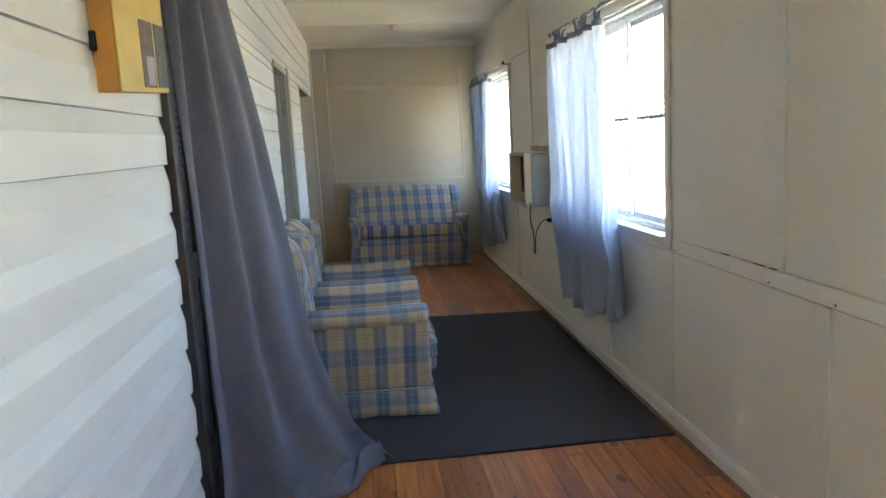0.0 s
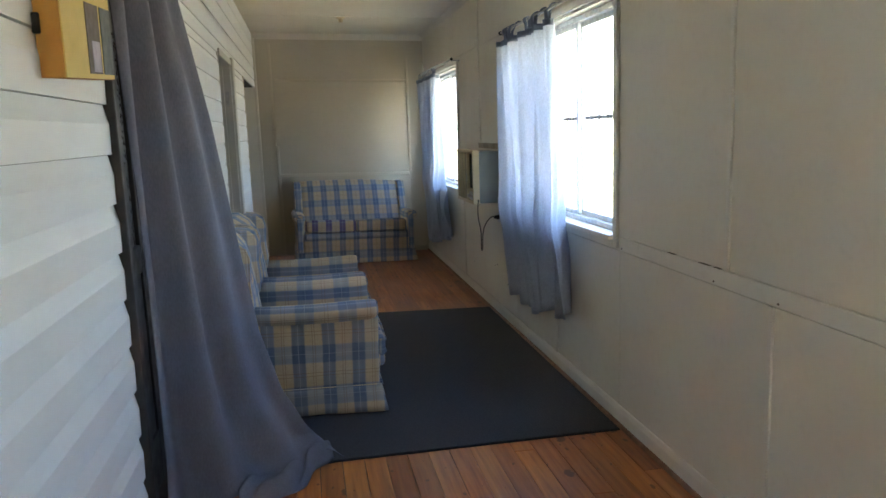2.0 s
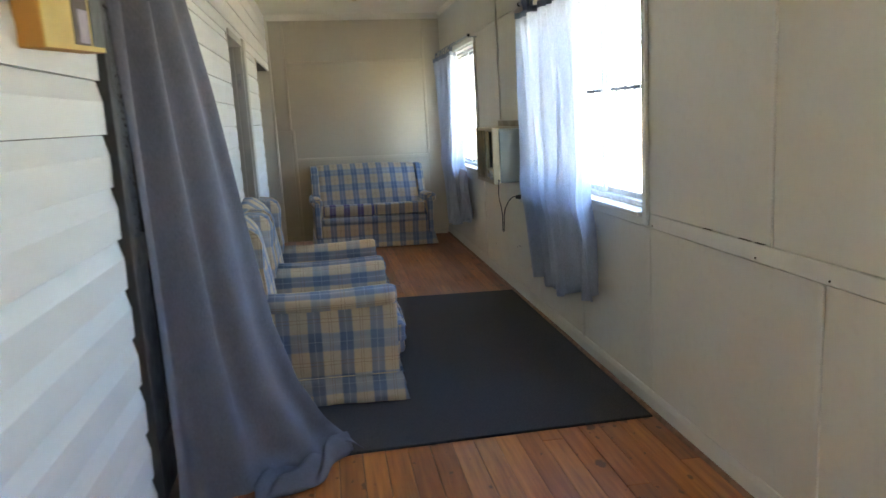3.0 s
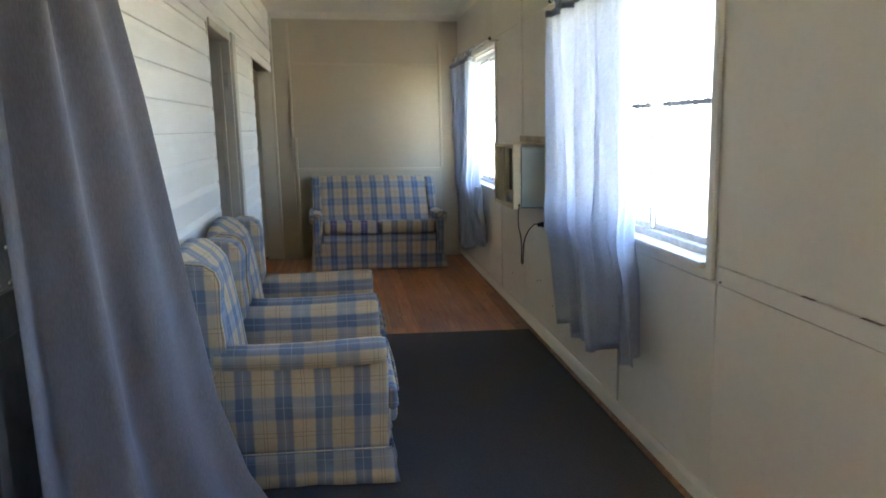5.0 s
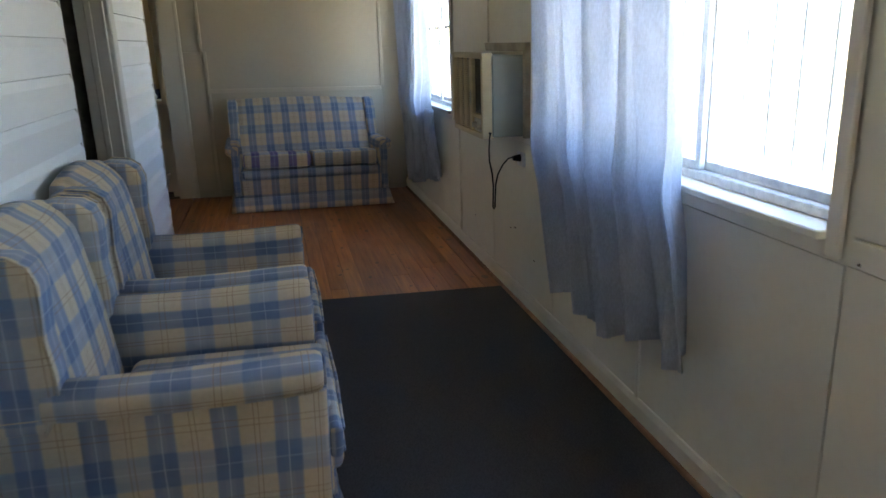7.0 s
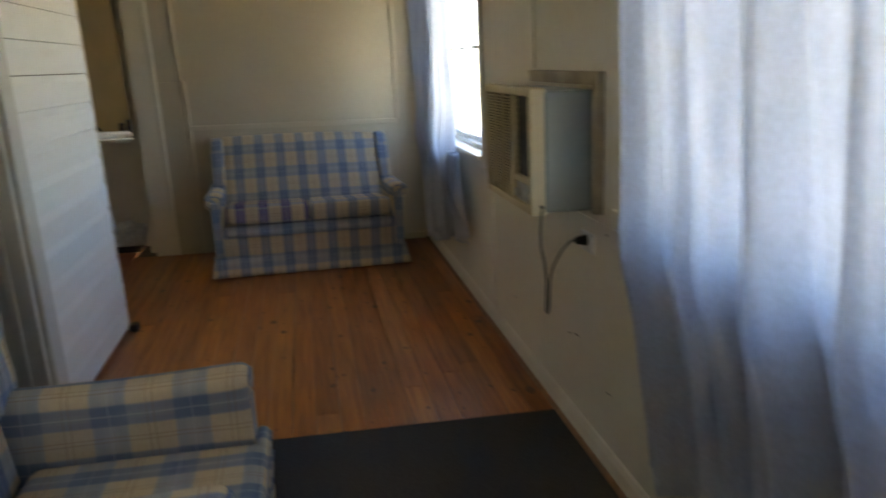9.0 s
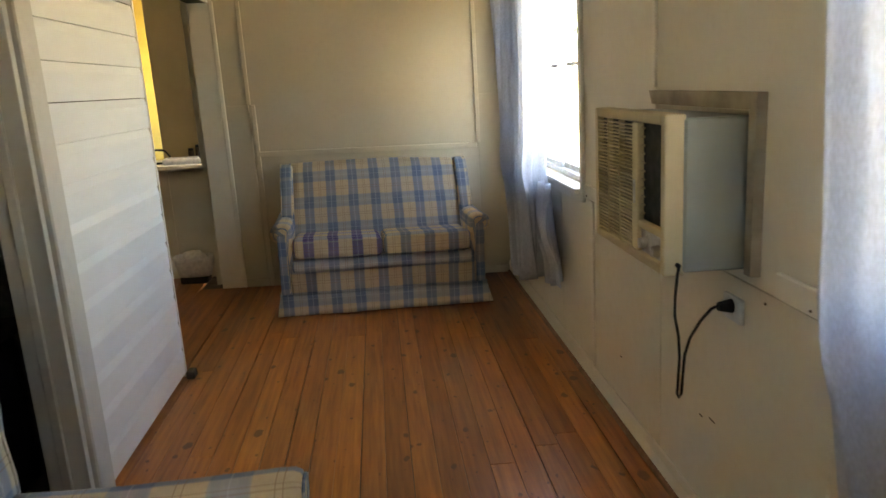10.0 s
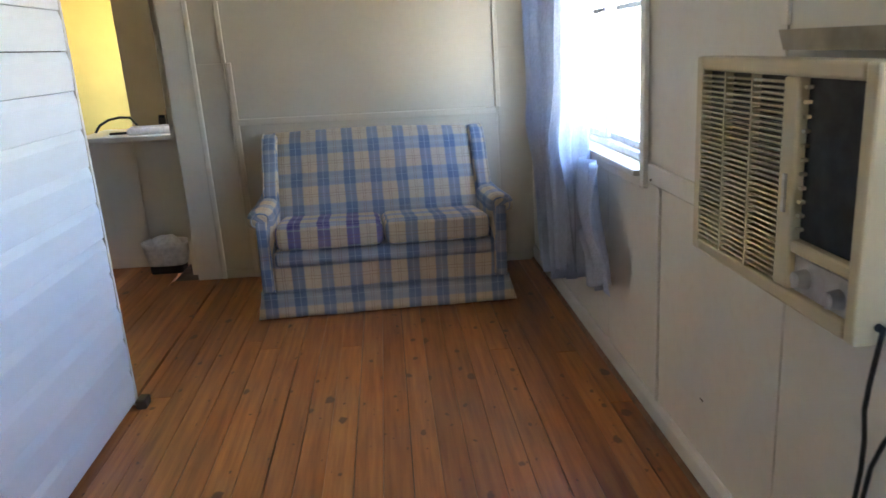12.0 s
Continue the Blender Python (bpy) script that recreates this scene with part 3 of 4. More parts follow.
# ---- seats ----
def seat(w, cushions, at, name, label, category, group="", recline=(0.70, 0.10)):
    """A wing-backed upholstered seat of width w; its front is towards -y."""
    s = thing(name, label, category, group, at)
    h = w / 2
    flare = 0.008 if cushions == 1 else -0.012
    inset = 0.0 if cushions == 1 else 0.022
    up = 0.0 if cushions == 1 else 0.034

    def add(pname, bm, mat=PLAID, plabel="", turn=False):
        cloth_uv(bm, turn)
        return part(pname, bm, mat, s, plabel, smooth=True)

    sofa = cushions == 2
    arm_in = h - 0.125
    rim = 0.345 + up if sofa else 0.292
    # front panel under a rounded rail
    add("front_panel", block(-arm_in - 0.02, arm_in + 0.02, 0.03, 0.12, 0.13, rim - 0.002, bevel=0.018, segments=2))
    add("front_roll", block(-arm_in - 0.005, arm_in + 0.005, -0.004, 0.11, rim - 0.083, rim, bevel=0.03, segments=3))
    bm = bmesh.new()
    tube(bm, [(-h + 0.035, 0.026, 0.145), (h - 0.035, 0.026, 0.145)], 0.006, 6)
    add("skirt_piping", bm)
    for side in (-1, 1):
        bm = bmesh.new()
        px = side * (h - 0.017 - inset * 0.5)
        tube(bm, [(px, 0.03, 0.147), (px, 0.88, 0.147)], 0.006, 6)
        add("skirt_piping", bm)
    add("seat_base", block(-arm_in, arm_in, 0.10, 0.80, 0.16, rim - 0.006, bevel=0.01))
    # skirt: a flared band on three sides, with a pleat at each front corner
    bm = bmesh.new()
    top = [(-h + 0.02 + inset * 0.5, 0.86), (-h + 0.02 + inset * 0.5, 0.035), (h - 0.02 - inset * 0.5, 0.035), (h - 0.02 - inset * 0.5, 0.86)]
    low = [(-h + 0.02, 0.90), (-h - flare, 0.006), (h + flare, 0.006), (h - 0.02, 0.90)]
    pts = []
    for k in range(3):
        for i in range(24):
            f = i / 24
            pts.append(((top[k][0] * (1 - f) + top[k + 1][0] * f, top[k][1] * (1 - f) + top[k + 1][1] * f), (low[k][0] * (1 - f) + low[k + 1][0] * f, low[k][1] * (1 - f) + low[k + 1][1] * f)))
    pts.append((top[3], low[3]))

    def skirt_at(a, t):
        k = min(int(round(a * (len(pts) - 1))), len(pts) - 1)
        (x0, y0), (x1, y1) = pts[k]
        wave = (0.006 * math.sin(k * 0.55) + 0.004 * math.sin(k * 1.3 + 1.0)) * t
        corner = 0.011 * t * max(math.exp(-((k - 24) / 1.2) ** 2), math.exp(-((k - 48) / 1.2) ** 2))
        return Vector((x0 * (1 - t) + x1 * t + wave + (corner if x0 > 0 else -corner), y0 * (1 - t) + y1 * t + wave - corner, 0.145 - 0.141 * t))
    sheet(bm, len(pts) - 1, 4, skirt_at)
    skirt = add("skirt", bm)
    solid = skirt.modifiers.new("thick", 'SOLIDIFY')
    solid.thickness = 0.006
    for side in (-1, 1):
        x0, x1 = sorted((side * (h - 0.024 - inset * 0.5), side * (arm_in + 0.02)))
        add("side_panel", block(x0, x1, 0.04, 0.925, 0.12, 0.53, bevel=0.015, segments=2))
        # arm: a roll that overhangs the side, with a flat inner face down to the cushion
        cx = side * (h - 0.066)
        shape = [(0.040, 0.515), (0.062, 0.526), (0.071, 0.548), (0.071, 0.575), (0.060, 0.599), (0.036, 0.613), (0.0, 0.618), (-0.034, 0.611), (-0.053, 0.592), (-0.060, 0.565), (-0.060, 0.42), (-0.060, 0.30)]
        if sofa:
            shape = [(p * 1.12 if q > 0.5 else p, 0.565 + (q - 0.565) * 1.12 if q > 0.5 else q) for p, q in shape]
        arc = [0.0]
        for (p0, q0), (p1, q1) in zip(shape, shape[1:]):
            arc.append(arc[-1] + math.hypot(p1 - p0, q1 - q0))
        stations = (0.0, 0.006, 0.02, 0.05, 0.12, 0.25, 0.4, 0.55, 0.7)
        shrink = (0.62, 0.84, 0.96, 1.0, 1.0, 0.99, 0.97, 0.95, 0.93)
        bm = bmesh.new()
        layer = bm.loops.layers.uv.new("cloth")
        rows = []
        for off, grow in zip(stations, shrink):
            dip = -0.016 * math.sin(math.pi * off / 0.9)
            ring = []
            for p, q in shape:
                upper = q > 0.5
                ring.append(bm.verts.new((cx + side * (p * grow if upper else p), 0.046 + off, (0.565 + (q - 0.565) * grow + dip) if upper else q)))
            rows.append(ring)
        at_arc = {v: a for ring in rows for v, a in zip(ring, arc)}
        for ra, rb in zip(rows, rows[1:]):
            for k in range(len(shape)):
                n = (k + 1) % len(shape)
                bm.faces.new((ra[k], ra[n], rb[n], rb[k]))
        bm.faces.new(rows[0][::-1])
        bm.faces.new(rows[-1])
        bmesh.ops.recalc_face_normals(bm, faces=bm.faces)
        for f in bm.faces:
            for l in f.loops:
                l[layer].uv = (at_arc[l.vert] - 0.295, l.vert.co.y * 1.0 + 0.03)
        arm = part("arm", bm, PLAID, s, smooth=True)
        arm.data.shade_smooth()
        bm = bmesh.new()
        seam = [(cx + side * p * 0.66, 0.044, 0.565 + (q - 0.565) * 0.66) for p, q in shape[:10]]
        tube(bm, seam, 0.0045, 6)
        cloth_uv(bm)
        part("arm_piping", bm, PLAID, arm, smooth=True)
        if sofa:
            bm = block(cx - 0.03, cx + 0.03, 0.022, 0.05, 0.15, 0.56, bevel=0.012, segments=3)
            layer = bm.loops.layers.uv.new("cloth")
            for f in bm.faces:
                for l in f.loops:
                    l[layer].uv = (l.vert.co.x - cx, l.vert.co.z)
            part("arm_front", bm, PLAID, s, smooth=True)
        # wing: curved outline, rounded, piped along its front edge
        bm = bmesh.new()
        outline = [(0.925, 0.48), (0.71, 0.48), (0.672, 0.56), (0.685, 0.64), (0.708, 0.73), (0.715, 0.81), (0.722, 0.87), (0.745, 0.915), (0.785, 0.94), (0.84, 0.948), (0.89, 0.935), (0.925, 0.90), (0.937, 0.85)]
        forward = 0.24 if sofa else -0.06
        outline = [(y - (0.025 + forward * min(1.0, max(0.0, (0.94 - z) / 0.46)) if y < 0.8 else 0.0), z) for y, z in outline]
        a0, a1 = sorted((side * (h - 0.012 - inset), side * (h - 0.128)))
        prism(bm, outline, "x", a0, a1)
        long = [e for e in bm.edges if abs(e.verts[0].co.x - e.verts[1].co.x) < 1e-5]
        bmesh.ops.bevel(bm, geom=long, offset=0.026, segments=4, profile=0.5, affect='EDGES')
        wing = add("wing", bm)
        bm = bmesh.new()
        tube(bm, [(side * (h - 0.018 - inset), y - 0.001 if z < 0.93 else y, z + (0.0 if z < 0.9 else 0.001)) for y, z in [(y + 0.006, z) for y, z in outline[1:10]]], 0.0055, 6)
        tube(bm, [(side * (h - 0.014 - inset), outline[1][0] + 0.01, 0.525), (side * (h - 0.014 - inset), 0.92, 0.525)], 0.0045, 6)
        cloth_uv(bm)
        part("wing_piping", bm, PLAID, wing, smooth=True)
    # back rest, leaning, with a gently arched top
    bm = bmesh.new()
    arch = 0.012 if sofa else 0.035

    def back_at(front):
        def f(a, t):
            x = (a - 0.5) * 2 * (h - 0.098)
            z = 0.36 + (0.59 + arch * math.cos((a - 0.5) * math.pi)) * t
            lean = recline[0] + recline[1] * t
            puff = 0.035 * math.sin(math.pi * min(max(a, 0), 1)) ** 0.5 * math.sin(math.pi * min(t * 0.9 + 0.1, 1)) ** 0.5
            roll = 0.07 * max(0.0, (t - 0.82) / 0.18) ** 2
            return Vector((x, lean - puff + roll if front else 0.83 + 0.105 * t - roll * 0.3, z))
        return f
    sheet(bm, 16, 14, back_at(True))
    sheet(bm, 16, 14, back_at(False))
    bmesh.ops.bridge_loops(bm, edges=[e for e in bm.edges if e.is_boundary])
    bmesh.ops.recalc_face_normals(bm, faces=bm.faces)
    layer = bm.loops.layers.uv.new("cloth")
    for f in bm.faces:
        for l in f.loops:
            l[layer].uv = (l.vert.co.x, l.vert.co.z * 1.05 + 0.35 * l.vert.co.y)
    part("backrest", bm, PLAID, s, smooth=True)
    # cushions
    step = (2 * arm_in - 0.01) / cushions
    for k in range(cushions):
        x0 = -arm_in + 0.005 + step * k
        bm = bmesh.new()
        base = 0.35 if sofa else 0.298
        crown = 0.496 if sofa else 0.408
        box(bm, x0 + 0.004, x0 + step - 0.004, -0.005 if sofa else 0.004, 0.66, base, crown, bevel=0.042, segments=4)
        if not sofa:
            box(bm, -h + 0.03, h - 0.03, 0.002, 0.043, base + 0.004, crown - 0.004, bevel=0.019, segments=4)
        for v in bm.verts:
            v.co.z += up * (1 - v.co.y / 0.33)
            fx = (v.co.x - x0) / step - 0.5
            if v.co.z > base + 0.06 and abs(fx) < 0.5:
                v.co.z += 0.022 * (1 - 4 * fx * fx) * (1 - (2 * (v.co.y / 0.63 - 0.5)) ** 2)
            if v.co.y < 0.1 and abs(fx) < 0.5:
                v.co.y -= (0.02 if sofa else 0.010) * (1 - 4 * fx * fx)
            if sofa and k == 0:
                v.co.z += 0.012 * (0.5 - fx) * (1 if v.co.y < 0.3 else 0.3)
        dark = sofa and k == 0
        cushion = add("cushion", bm, PLAID_DARK if dark else PLAID, "purple-blue check seat cushion" if dark else "")
        bm = bmesh.new()
        wide = (x0 + 0.03, x0 + step - 0.03) if sofa else (-h + 0.05, h - 0.05)
        front = -0.012 if sofa else 0.0
        for z in (base + 0.022 + up, crown - 0.022 + up):
            tube(bm, [(wide[0], front, z), ((wide[0] + wide[1]) / 2, front - (0.014 if sofa else 0.008), z), (wide[1], front, z)], 0.005, 6)
        cloth_uv(bm)
        part("piping", bm, PLAID, cushion)
    return s


CHAIR = "blue and cream check wing armchair on the charcoal rug"
seat(0.80, 1, pose(-1.17, 4.735, 0.0112, 0, 0, 90) @ Matrix.Diagonal((1, 1, 1.02, 1)), "armchair", CHAIR + "", "armchair", "check armchairs")
seat(0.80, 1, pose(-1.17, 5.58, 0.0112, 0, 0, 90) @ Matrix.Diagonal((1, 1, 1.02, 1)), "armchair", CHAIR + "", "armchair", "check armchairs")
seat(1.47, 2, pose(-1.0, 9.155, 0.001, 0, 0, 2.8), "sofa", "two-seat blue and cream check wing sofa against the end wall", "sofa", recline=(0.40, 0.37))

rug = thing("rug", "charcoal grey flat rug on the floorboards", "rug")
bm = bmesh.new()
prism(bm, [(-2.12, 3.62), (-1.5, 3.76), (-0.04, 3.83), (-0.035, 6.60), (-2.1, 6.63)], "z", 0.0, 0.011)
bmesh.ops.bevel(bm, geom=[e for e in bm.edges if e.verts[0].co.z > 0.01 and e.verts[1].co.z > 0.01], offset=0.004, segments=2, affect='EDGES')
part("rug_body", bm, RUG, rug)

# ---- curtains ----
def window_curtain(name, label, rod_y, top_y, low_y, bottom, folds, deep, bunched=False, group="window curtains"):
    """A tab-top curtain gathered to one side of its rod, with a hem that hangs unevenly."""
    c = thing(name, label, "curtain", group)
    bm = bmesh.new()
    top = 2.172

    def at(a, t):
        y = (top_y[0] * (1 - a) + top_y[1] * a) * (1 - t) + (low_y[0] * (1 - a) + low_y[1] * a) * t
        low = bottom[0] * (1 - a) + bottom[1] * a + 0.05 * math.sin(a * 9.0) * (a * (1 - a) * 4)
        y -= 0.22 * a * max(0.0, (t - 0.55) / 0.45) ** 1.3
        z = top + (low - top) * t
        depth = deep * (1 + 0.4 * t)
        wave = math.sin(a * folds * 2 * math.pi + 0.8 * math.sin(3 * t + a * 4)) + 0.5 * math.sin(a * folds * 4.6 * math.pi + 2 * t) + 0.18 * math.sin(a * folds * 10.6 * math.pi + 3 * t)
        lift = 0.05 * math.exp(-((z - 1.0) / 0.12) ** 2)
        return Vector((-0.07 - deep - depth * wave * 0.8 - lift * 0.4, y + 0.02 * math.sin(a * 31 + 2.2 * t), z))
    sheet(bm, 170, 46, at)
    body = part("drape", bm, CURTAIN, c, smooth=True)
    body.modifiers.new("thick", 'SOLIDIFY').thickness = 0.0015
    if bunched:
        # the gathered cloth hangs double, and its loose end is caught up below the sill
        bm = bmesh.new()
        sheet(bm, 150, 30, lambda a, t: at(0.2 + 0.76 * a, t * 0.97) + Vector((0.016 + 0.006 * math.sin(a * 40), 0.012, 0)))
        part("under_layer", bm, CURTAIN, c, smooth=True)
        bm = bmesh.new()

        def bundle(a, t):
            z = 0.95 - 0.54 * t
            swell = 0.5 + 0.5 * math.sin(math.pi * min(1.0, 0.15 + 1.1 * t))
            y = 8.02 + 0.10 * (1 - t) + (0.16 + 0.30 * swell) * a
            return Vector((-0.075 - 0.035 * swell * (1 + math.sin(a * 15 + 2.5 * t)) - 0.02 * math.sin(a * 31 + 5 * t) * t, y, z + 0.03 * math.sin(a * 8) * t))
        sheet(bm, 60, 24, bundle)
        knot = part("caught_end", bm, CURTAIN, c, "bunched loose end in shade", smooth=True)
        knot.modifiers.new("thick", 'SOLIDIFY').thickness = 0.002
    bm = bmesh.new()
    sheet(bm, 170, 3, lambda a, t: at(a, -0.004 + 0.022 * t) + Vector((-0.003, 0, 0)))
    hem = part("heading_band", bm, TABS, c, "heading band of doubled curtain cloth, coloured darker", smooth=True)
    hem.modifiers.new("thick", 'SOLIDIFY').thickness = 0.003
    n = 7
    for k in range(n):
        p = at((k + 0.5) / n, 0)
        bm = bmesh.new()
        loop = [(p.x - 0.006, 2.162), (p.x - 0.010, 2.235)] + [(-0.085 - 0.016 * math.cos(g), 2.262 + 0.016 * math.sin(g)) for g in [math.pi * i / 6 for i in range(7)]] + [(p.x + 0.012, 2.235), (p.x + 0.004, 2.162)]
        sheet(bm, 1, len(loop) - 1, lambda a, t: Vector((loop[int(round(t * (len(loop) - 1)))][0], p.y - 0.03 + 0.06 * a, loop[int(round(t * (len(loop) - 1)))][1])))
        tab = part("tab", bm, TABS, c, smooth=True)
        tab.modifiers.new("thick", 'SOLIDIFY').thickness = 0.002
    r = thing("curtain_rod", "thin metal curtain rod on brackets above the window", "curtain rod", "curtain rods")
    bm = bmesh.new()
    tube(bm, [(-0.085, rod_y[0], 2.262), (-0.085, rod_y[1], 2.262)], 0.008, 10)
    part("rod", bm, SILVER, r, smooth=True)
    for y in rod_y:
        bm = bmesh.new()
        bmesh.ops.create_icosphere(bm, subdivisions=2, radius=0.015, matrix=Matrix.Translation((-0.085, y, 2.262)))
        part("finial", bm, DARK, r, smooth=True)
        inward = 0.03 if y == min(rod_y) else -0.03
        part("bracket", block(-0.085, -0.0, y + inward - 0.008, y + inward + 0.008, 2.244, 2.256), SILVER, r)


window_curtain("curtain", "blue-grey cotton tab-top curtain bunched at the window's far half", (4.0, 5.86), (4.58, 5.82), (4.35, 5.74), (0.46, 0.36), 5, 0.046)
window_curtain("curtain", "blue-grey cotton tab-top curtain gathered beside the sofa", (7.72, 9.72), (8.42, 9.56), (8.30, 9.22), (0.40, 0.30), 7, 0.05, bunched=True)

big = thing("door_curtain", "long slate grey door curtain trailing on the floor", "curtain")
bm = bmesh.new()


def drape(a, t):
    """Hangs over the doorway and spreads out into a trail on the floor."""
    z = 2.36 * (1 - t)
    out = t ** 2.2
    x_left, y_left = -2.205 + 0.01 * t, 3.20 + 0.08 * t
    steps = (0.0, 0.11, 0.32, 0.53, 0.72, 0.84, 0.92, 1.0)
    x_right = float(np.interp(t, steps, (-2.075, -2.035, -1.945, -1.878, -1.812, -1.73, -1.625, -1.52)))
    y_right = float(np.interp(t, steps, (3.70, 3.70, 3.70, 3.72, 3.74, 3.75, 3.78, 3.86)))
    x, y = x_left * (1 - a) + x_right * a, y_left * (1 - a) + y_right * a
    amp = 0.042 + 0.006 * t
    b = a ** 1.25
    wave = math.sin(b * 3.3 * 2 * math.pi + 0.9 * t + 1.1 * math.sin(4 * a + 1.5 * t)) * (1.15 - 0.5 * a) + 0.35 * math.sin(b * 23 + 3 * t + 1.2 * math.sin(6 * t)) * (0.4 + 0.6 * t)
    along = Vector((x_right - x_left, y_right - y_left, 0)).normalized()
    out_way = Vector((along.y, -along.x, 0))
    p = Vector((x, y, z)) + out_way * amp * wave * (1 - 0.8 * a ** 5)
    p.z = max(p.z, 0.012 + 0.02 * (1 + math.sin(a * 17)) * max(0, t - 0.93) * 10)
    # the hem lies crumpled where it meets the floor
    low = max(0.0, (t - 0.80) / 0.20)
    ridge = noise.noise(Vector((a * 6.5 + 2.0 * t, t * 9.0, 3.7)))
    p.z += 0.075 * low * max(0.0, ridge + 0.12) * (1 if a > 0.25 else a * 4)
    p += out_way * 0.05 * low * noise.noise(Vector((a * 4.0, t * 7.0, 9.1)))
    if t > 0.95:
        p += Vector((0.05, -0.07, 0)) * (t - 0.95) * 20 * a
    return p


sheet(bm, 150, 90, drape)


def pooled(a, t):
    """Slack cloth that lies in folds along the hem."""
    p = drape(0.42 + 0.57 * a, 0.97)
    reach = 0.17 * math.sin(math.pi * min(1.0, 0.12 + 0.9 * a)) ** 0.7
    fold = noise.noise(Vector((a * 5.0, t * 2.2, 1.3)))
    ridge = abs(math.sin(a * 7.5 + 2.2 * t + 1.5 * fold))
    lift = 0.08 * math.sin(math.pi * t) ** 0.6 * (0.35 + ridge) * (1 - 0.5 * t)
    return Vector((p.x + 0.05 * t * a + 0.02 * fold, p.y - reach * t + 0.03 * fold * t, 0.009 + lift + 0.012 * (1 - t)))


body = part("drape", bm, BLOCKOUT, big, smooth=True)
bm = bmesh.new()
sheet(bm, 70, 22, pooled)
pool = part("trailing_hem", bm, BLOCKOUT, big, "crumpled hem on the floor", smooth=True)
pool.modifiers.new("thick", 'SOLIDIFY').thickness = 0.002
body.modifiers.new("thick", 'SOLIDIFY').thickness = 0.002
rod = thing("curtain_rod", "dark rod that carries the door curtain", "curtain rod", "curtain rods")
bm = bmesh.new()
tube(bm, [(-2.09, 3.02, 2.37), (-2.09, 4.1, 2.37)], 0.011, 10)
part("rod", bm, DARK, rod, smooth=True)
for y in (3.06, 4.06):
    part("bracket", block(-2.19, -2.08, y - 0.01, y + 0.01, 2.352, 2.364), DARK, rod)

# ---- air conditioner ----
ac = thing("air_conditioner", "aged ivory and grey box air conditioner set through the wall", "air conditioner", at=pose(0, 0.038, 0))
Y0, Y1, Z0, Z1, XF = 6.196, 6.82, 0.957, 1.40, -0.238
part("case", block(-0.185, 0.1, Y0 - 0.010, Y1 - 0.012, Z0 + 0.012, Z1 - 0.012, bevel=0.006), STEEL, ac, "pale grey-green steel case")
bm = bmesh.new()
for d in ((Y0, Y0 + 0.03, Z0, Z1), (Y1 - 0.03, Y1, Z0, Z1), (Y0 + 0.03, Y1 - 0.03, Z0, Z0 + 0.03), (Y0 + 0.03, Y1 - 0.03, Z1 - 0.03, Z1), (6.40, 6.45, Z0 + 0.03, Z1 - 0.03)):
    box(bm, XF, -0.178, *d, bevel=0.006, segments=2)
front = part("front_frame", bm, IVORY, ac, "yellowed ivory front frame")
# Dark grey plate puts the shade between the slats into its colour.
part("back_plate", block(-0.215, -0.201, Y0 + 0.02, Y1 - 0.02, Z0 + 0.02, Z1 - 0.02), plain("dark_slat_backing", (0.10, 0.09, 0.08), 0.8), ac)
for k in range(34):
    z = Z0 + 0.040 + k * (Z1 - Z0 - 0.08) / 33
    bm = bmesh.new()
    prism(bm, [(-0.236, z - 0.0025), (-0.233, z - 0.003), (-0.219, z + 0.0), (-0.219, z + 0.001), (-0.2365, z + 0.002)], "y", 6.45, Y1 - 0.03)
    part("slat", bm, IVORY, front)
for y in (6.563, 6.677):
    part("divider", block(-0.2385, -0.220, y - 0.0025, y + 0.0025, Z0 + 0.03, Z1 - 0.03), IVORY, front)
for k in range(11):
    z = 1.10 + k * 0.025
    part("louvre", block(-0.228, -0.216, 6.388, 6.399, z, z + 0.006), IVORY, front)
part("outlet_backing", block(-0.2185, -0.2155, Y0 + 0.031, 6.399, 1.084, Z1 - 0.031), DARK, ac, "black outlet recess")
part("crosspiece", block(-0.235, -0.2, Y0 + 0.03, 6.40, 1.06, 1.083, bevel=0.003), IVORY, front)
panel = part("control_panel", block(-0.228, -0.2, Y0 + 0.035, 6.395, Z0 + 0.032, 1.058, bevel=0.003), SILVER, ac, "silver control panel")
for y, z in ((6.355, 1.022), (6.255, 1.018)):
    bm = bmesh.new()
    bmesh.ops.create_cone(bm, cap_ends=True, segments=20, radius1=0.018, radius2=0.014, depth=0.022, matrix=Matrix.Translation((-0.238, y, z)) @ Matrix.Rotation(radians(-90), 4, 'Y'))
    box(bm, -0.252, -0.247, y - 0.003, y + 0.003, z - 0.014, z + 0.014)
    part("knob", bm, SILVER, panel, "chrome knob", smooth=False)
part("latch", block(-0.242, -0.237, 6.418, 6.428, 1.13, 1.20), SILVER, front)
WORN = plain("worn_timber_board", (0.42, 0.35, 0.25), 0.6, 0.0, 0.3, 12.0)
bm = bmesh.new()
prism(bm, [(6.13, 1.405), (6.835, 1.405), (6.86, 1.45), (6.115, 1.45)], "x", -0.03, -0.001)
prism(bm, [(6.155, 1.404), (6.115, 1.45), (6.12, 0.965), (6.155, 0.965)], "x", -0.03, -0.001)
surround = part("surround", bm, WORN, ac, "worn tan timber surround")
bm = bmesh.new()
bmesh.ops.create_cone(bm, cap_ends=True, segments=14, radius1=0.008, radius2=0.006, depth=0.024, matrix=Matrix.Translation((-0.199, 6.196, 0.990)) @ Matrix.Rotation(radians(90), 4, 'X'))
part("cord_grommet", bm, DARK, ac, "black rubber grommet")
plug = thing("power_cord", "black power cord with its plug in a white wall socket", "power cord")
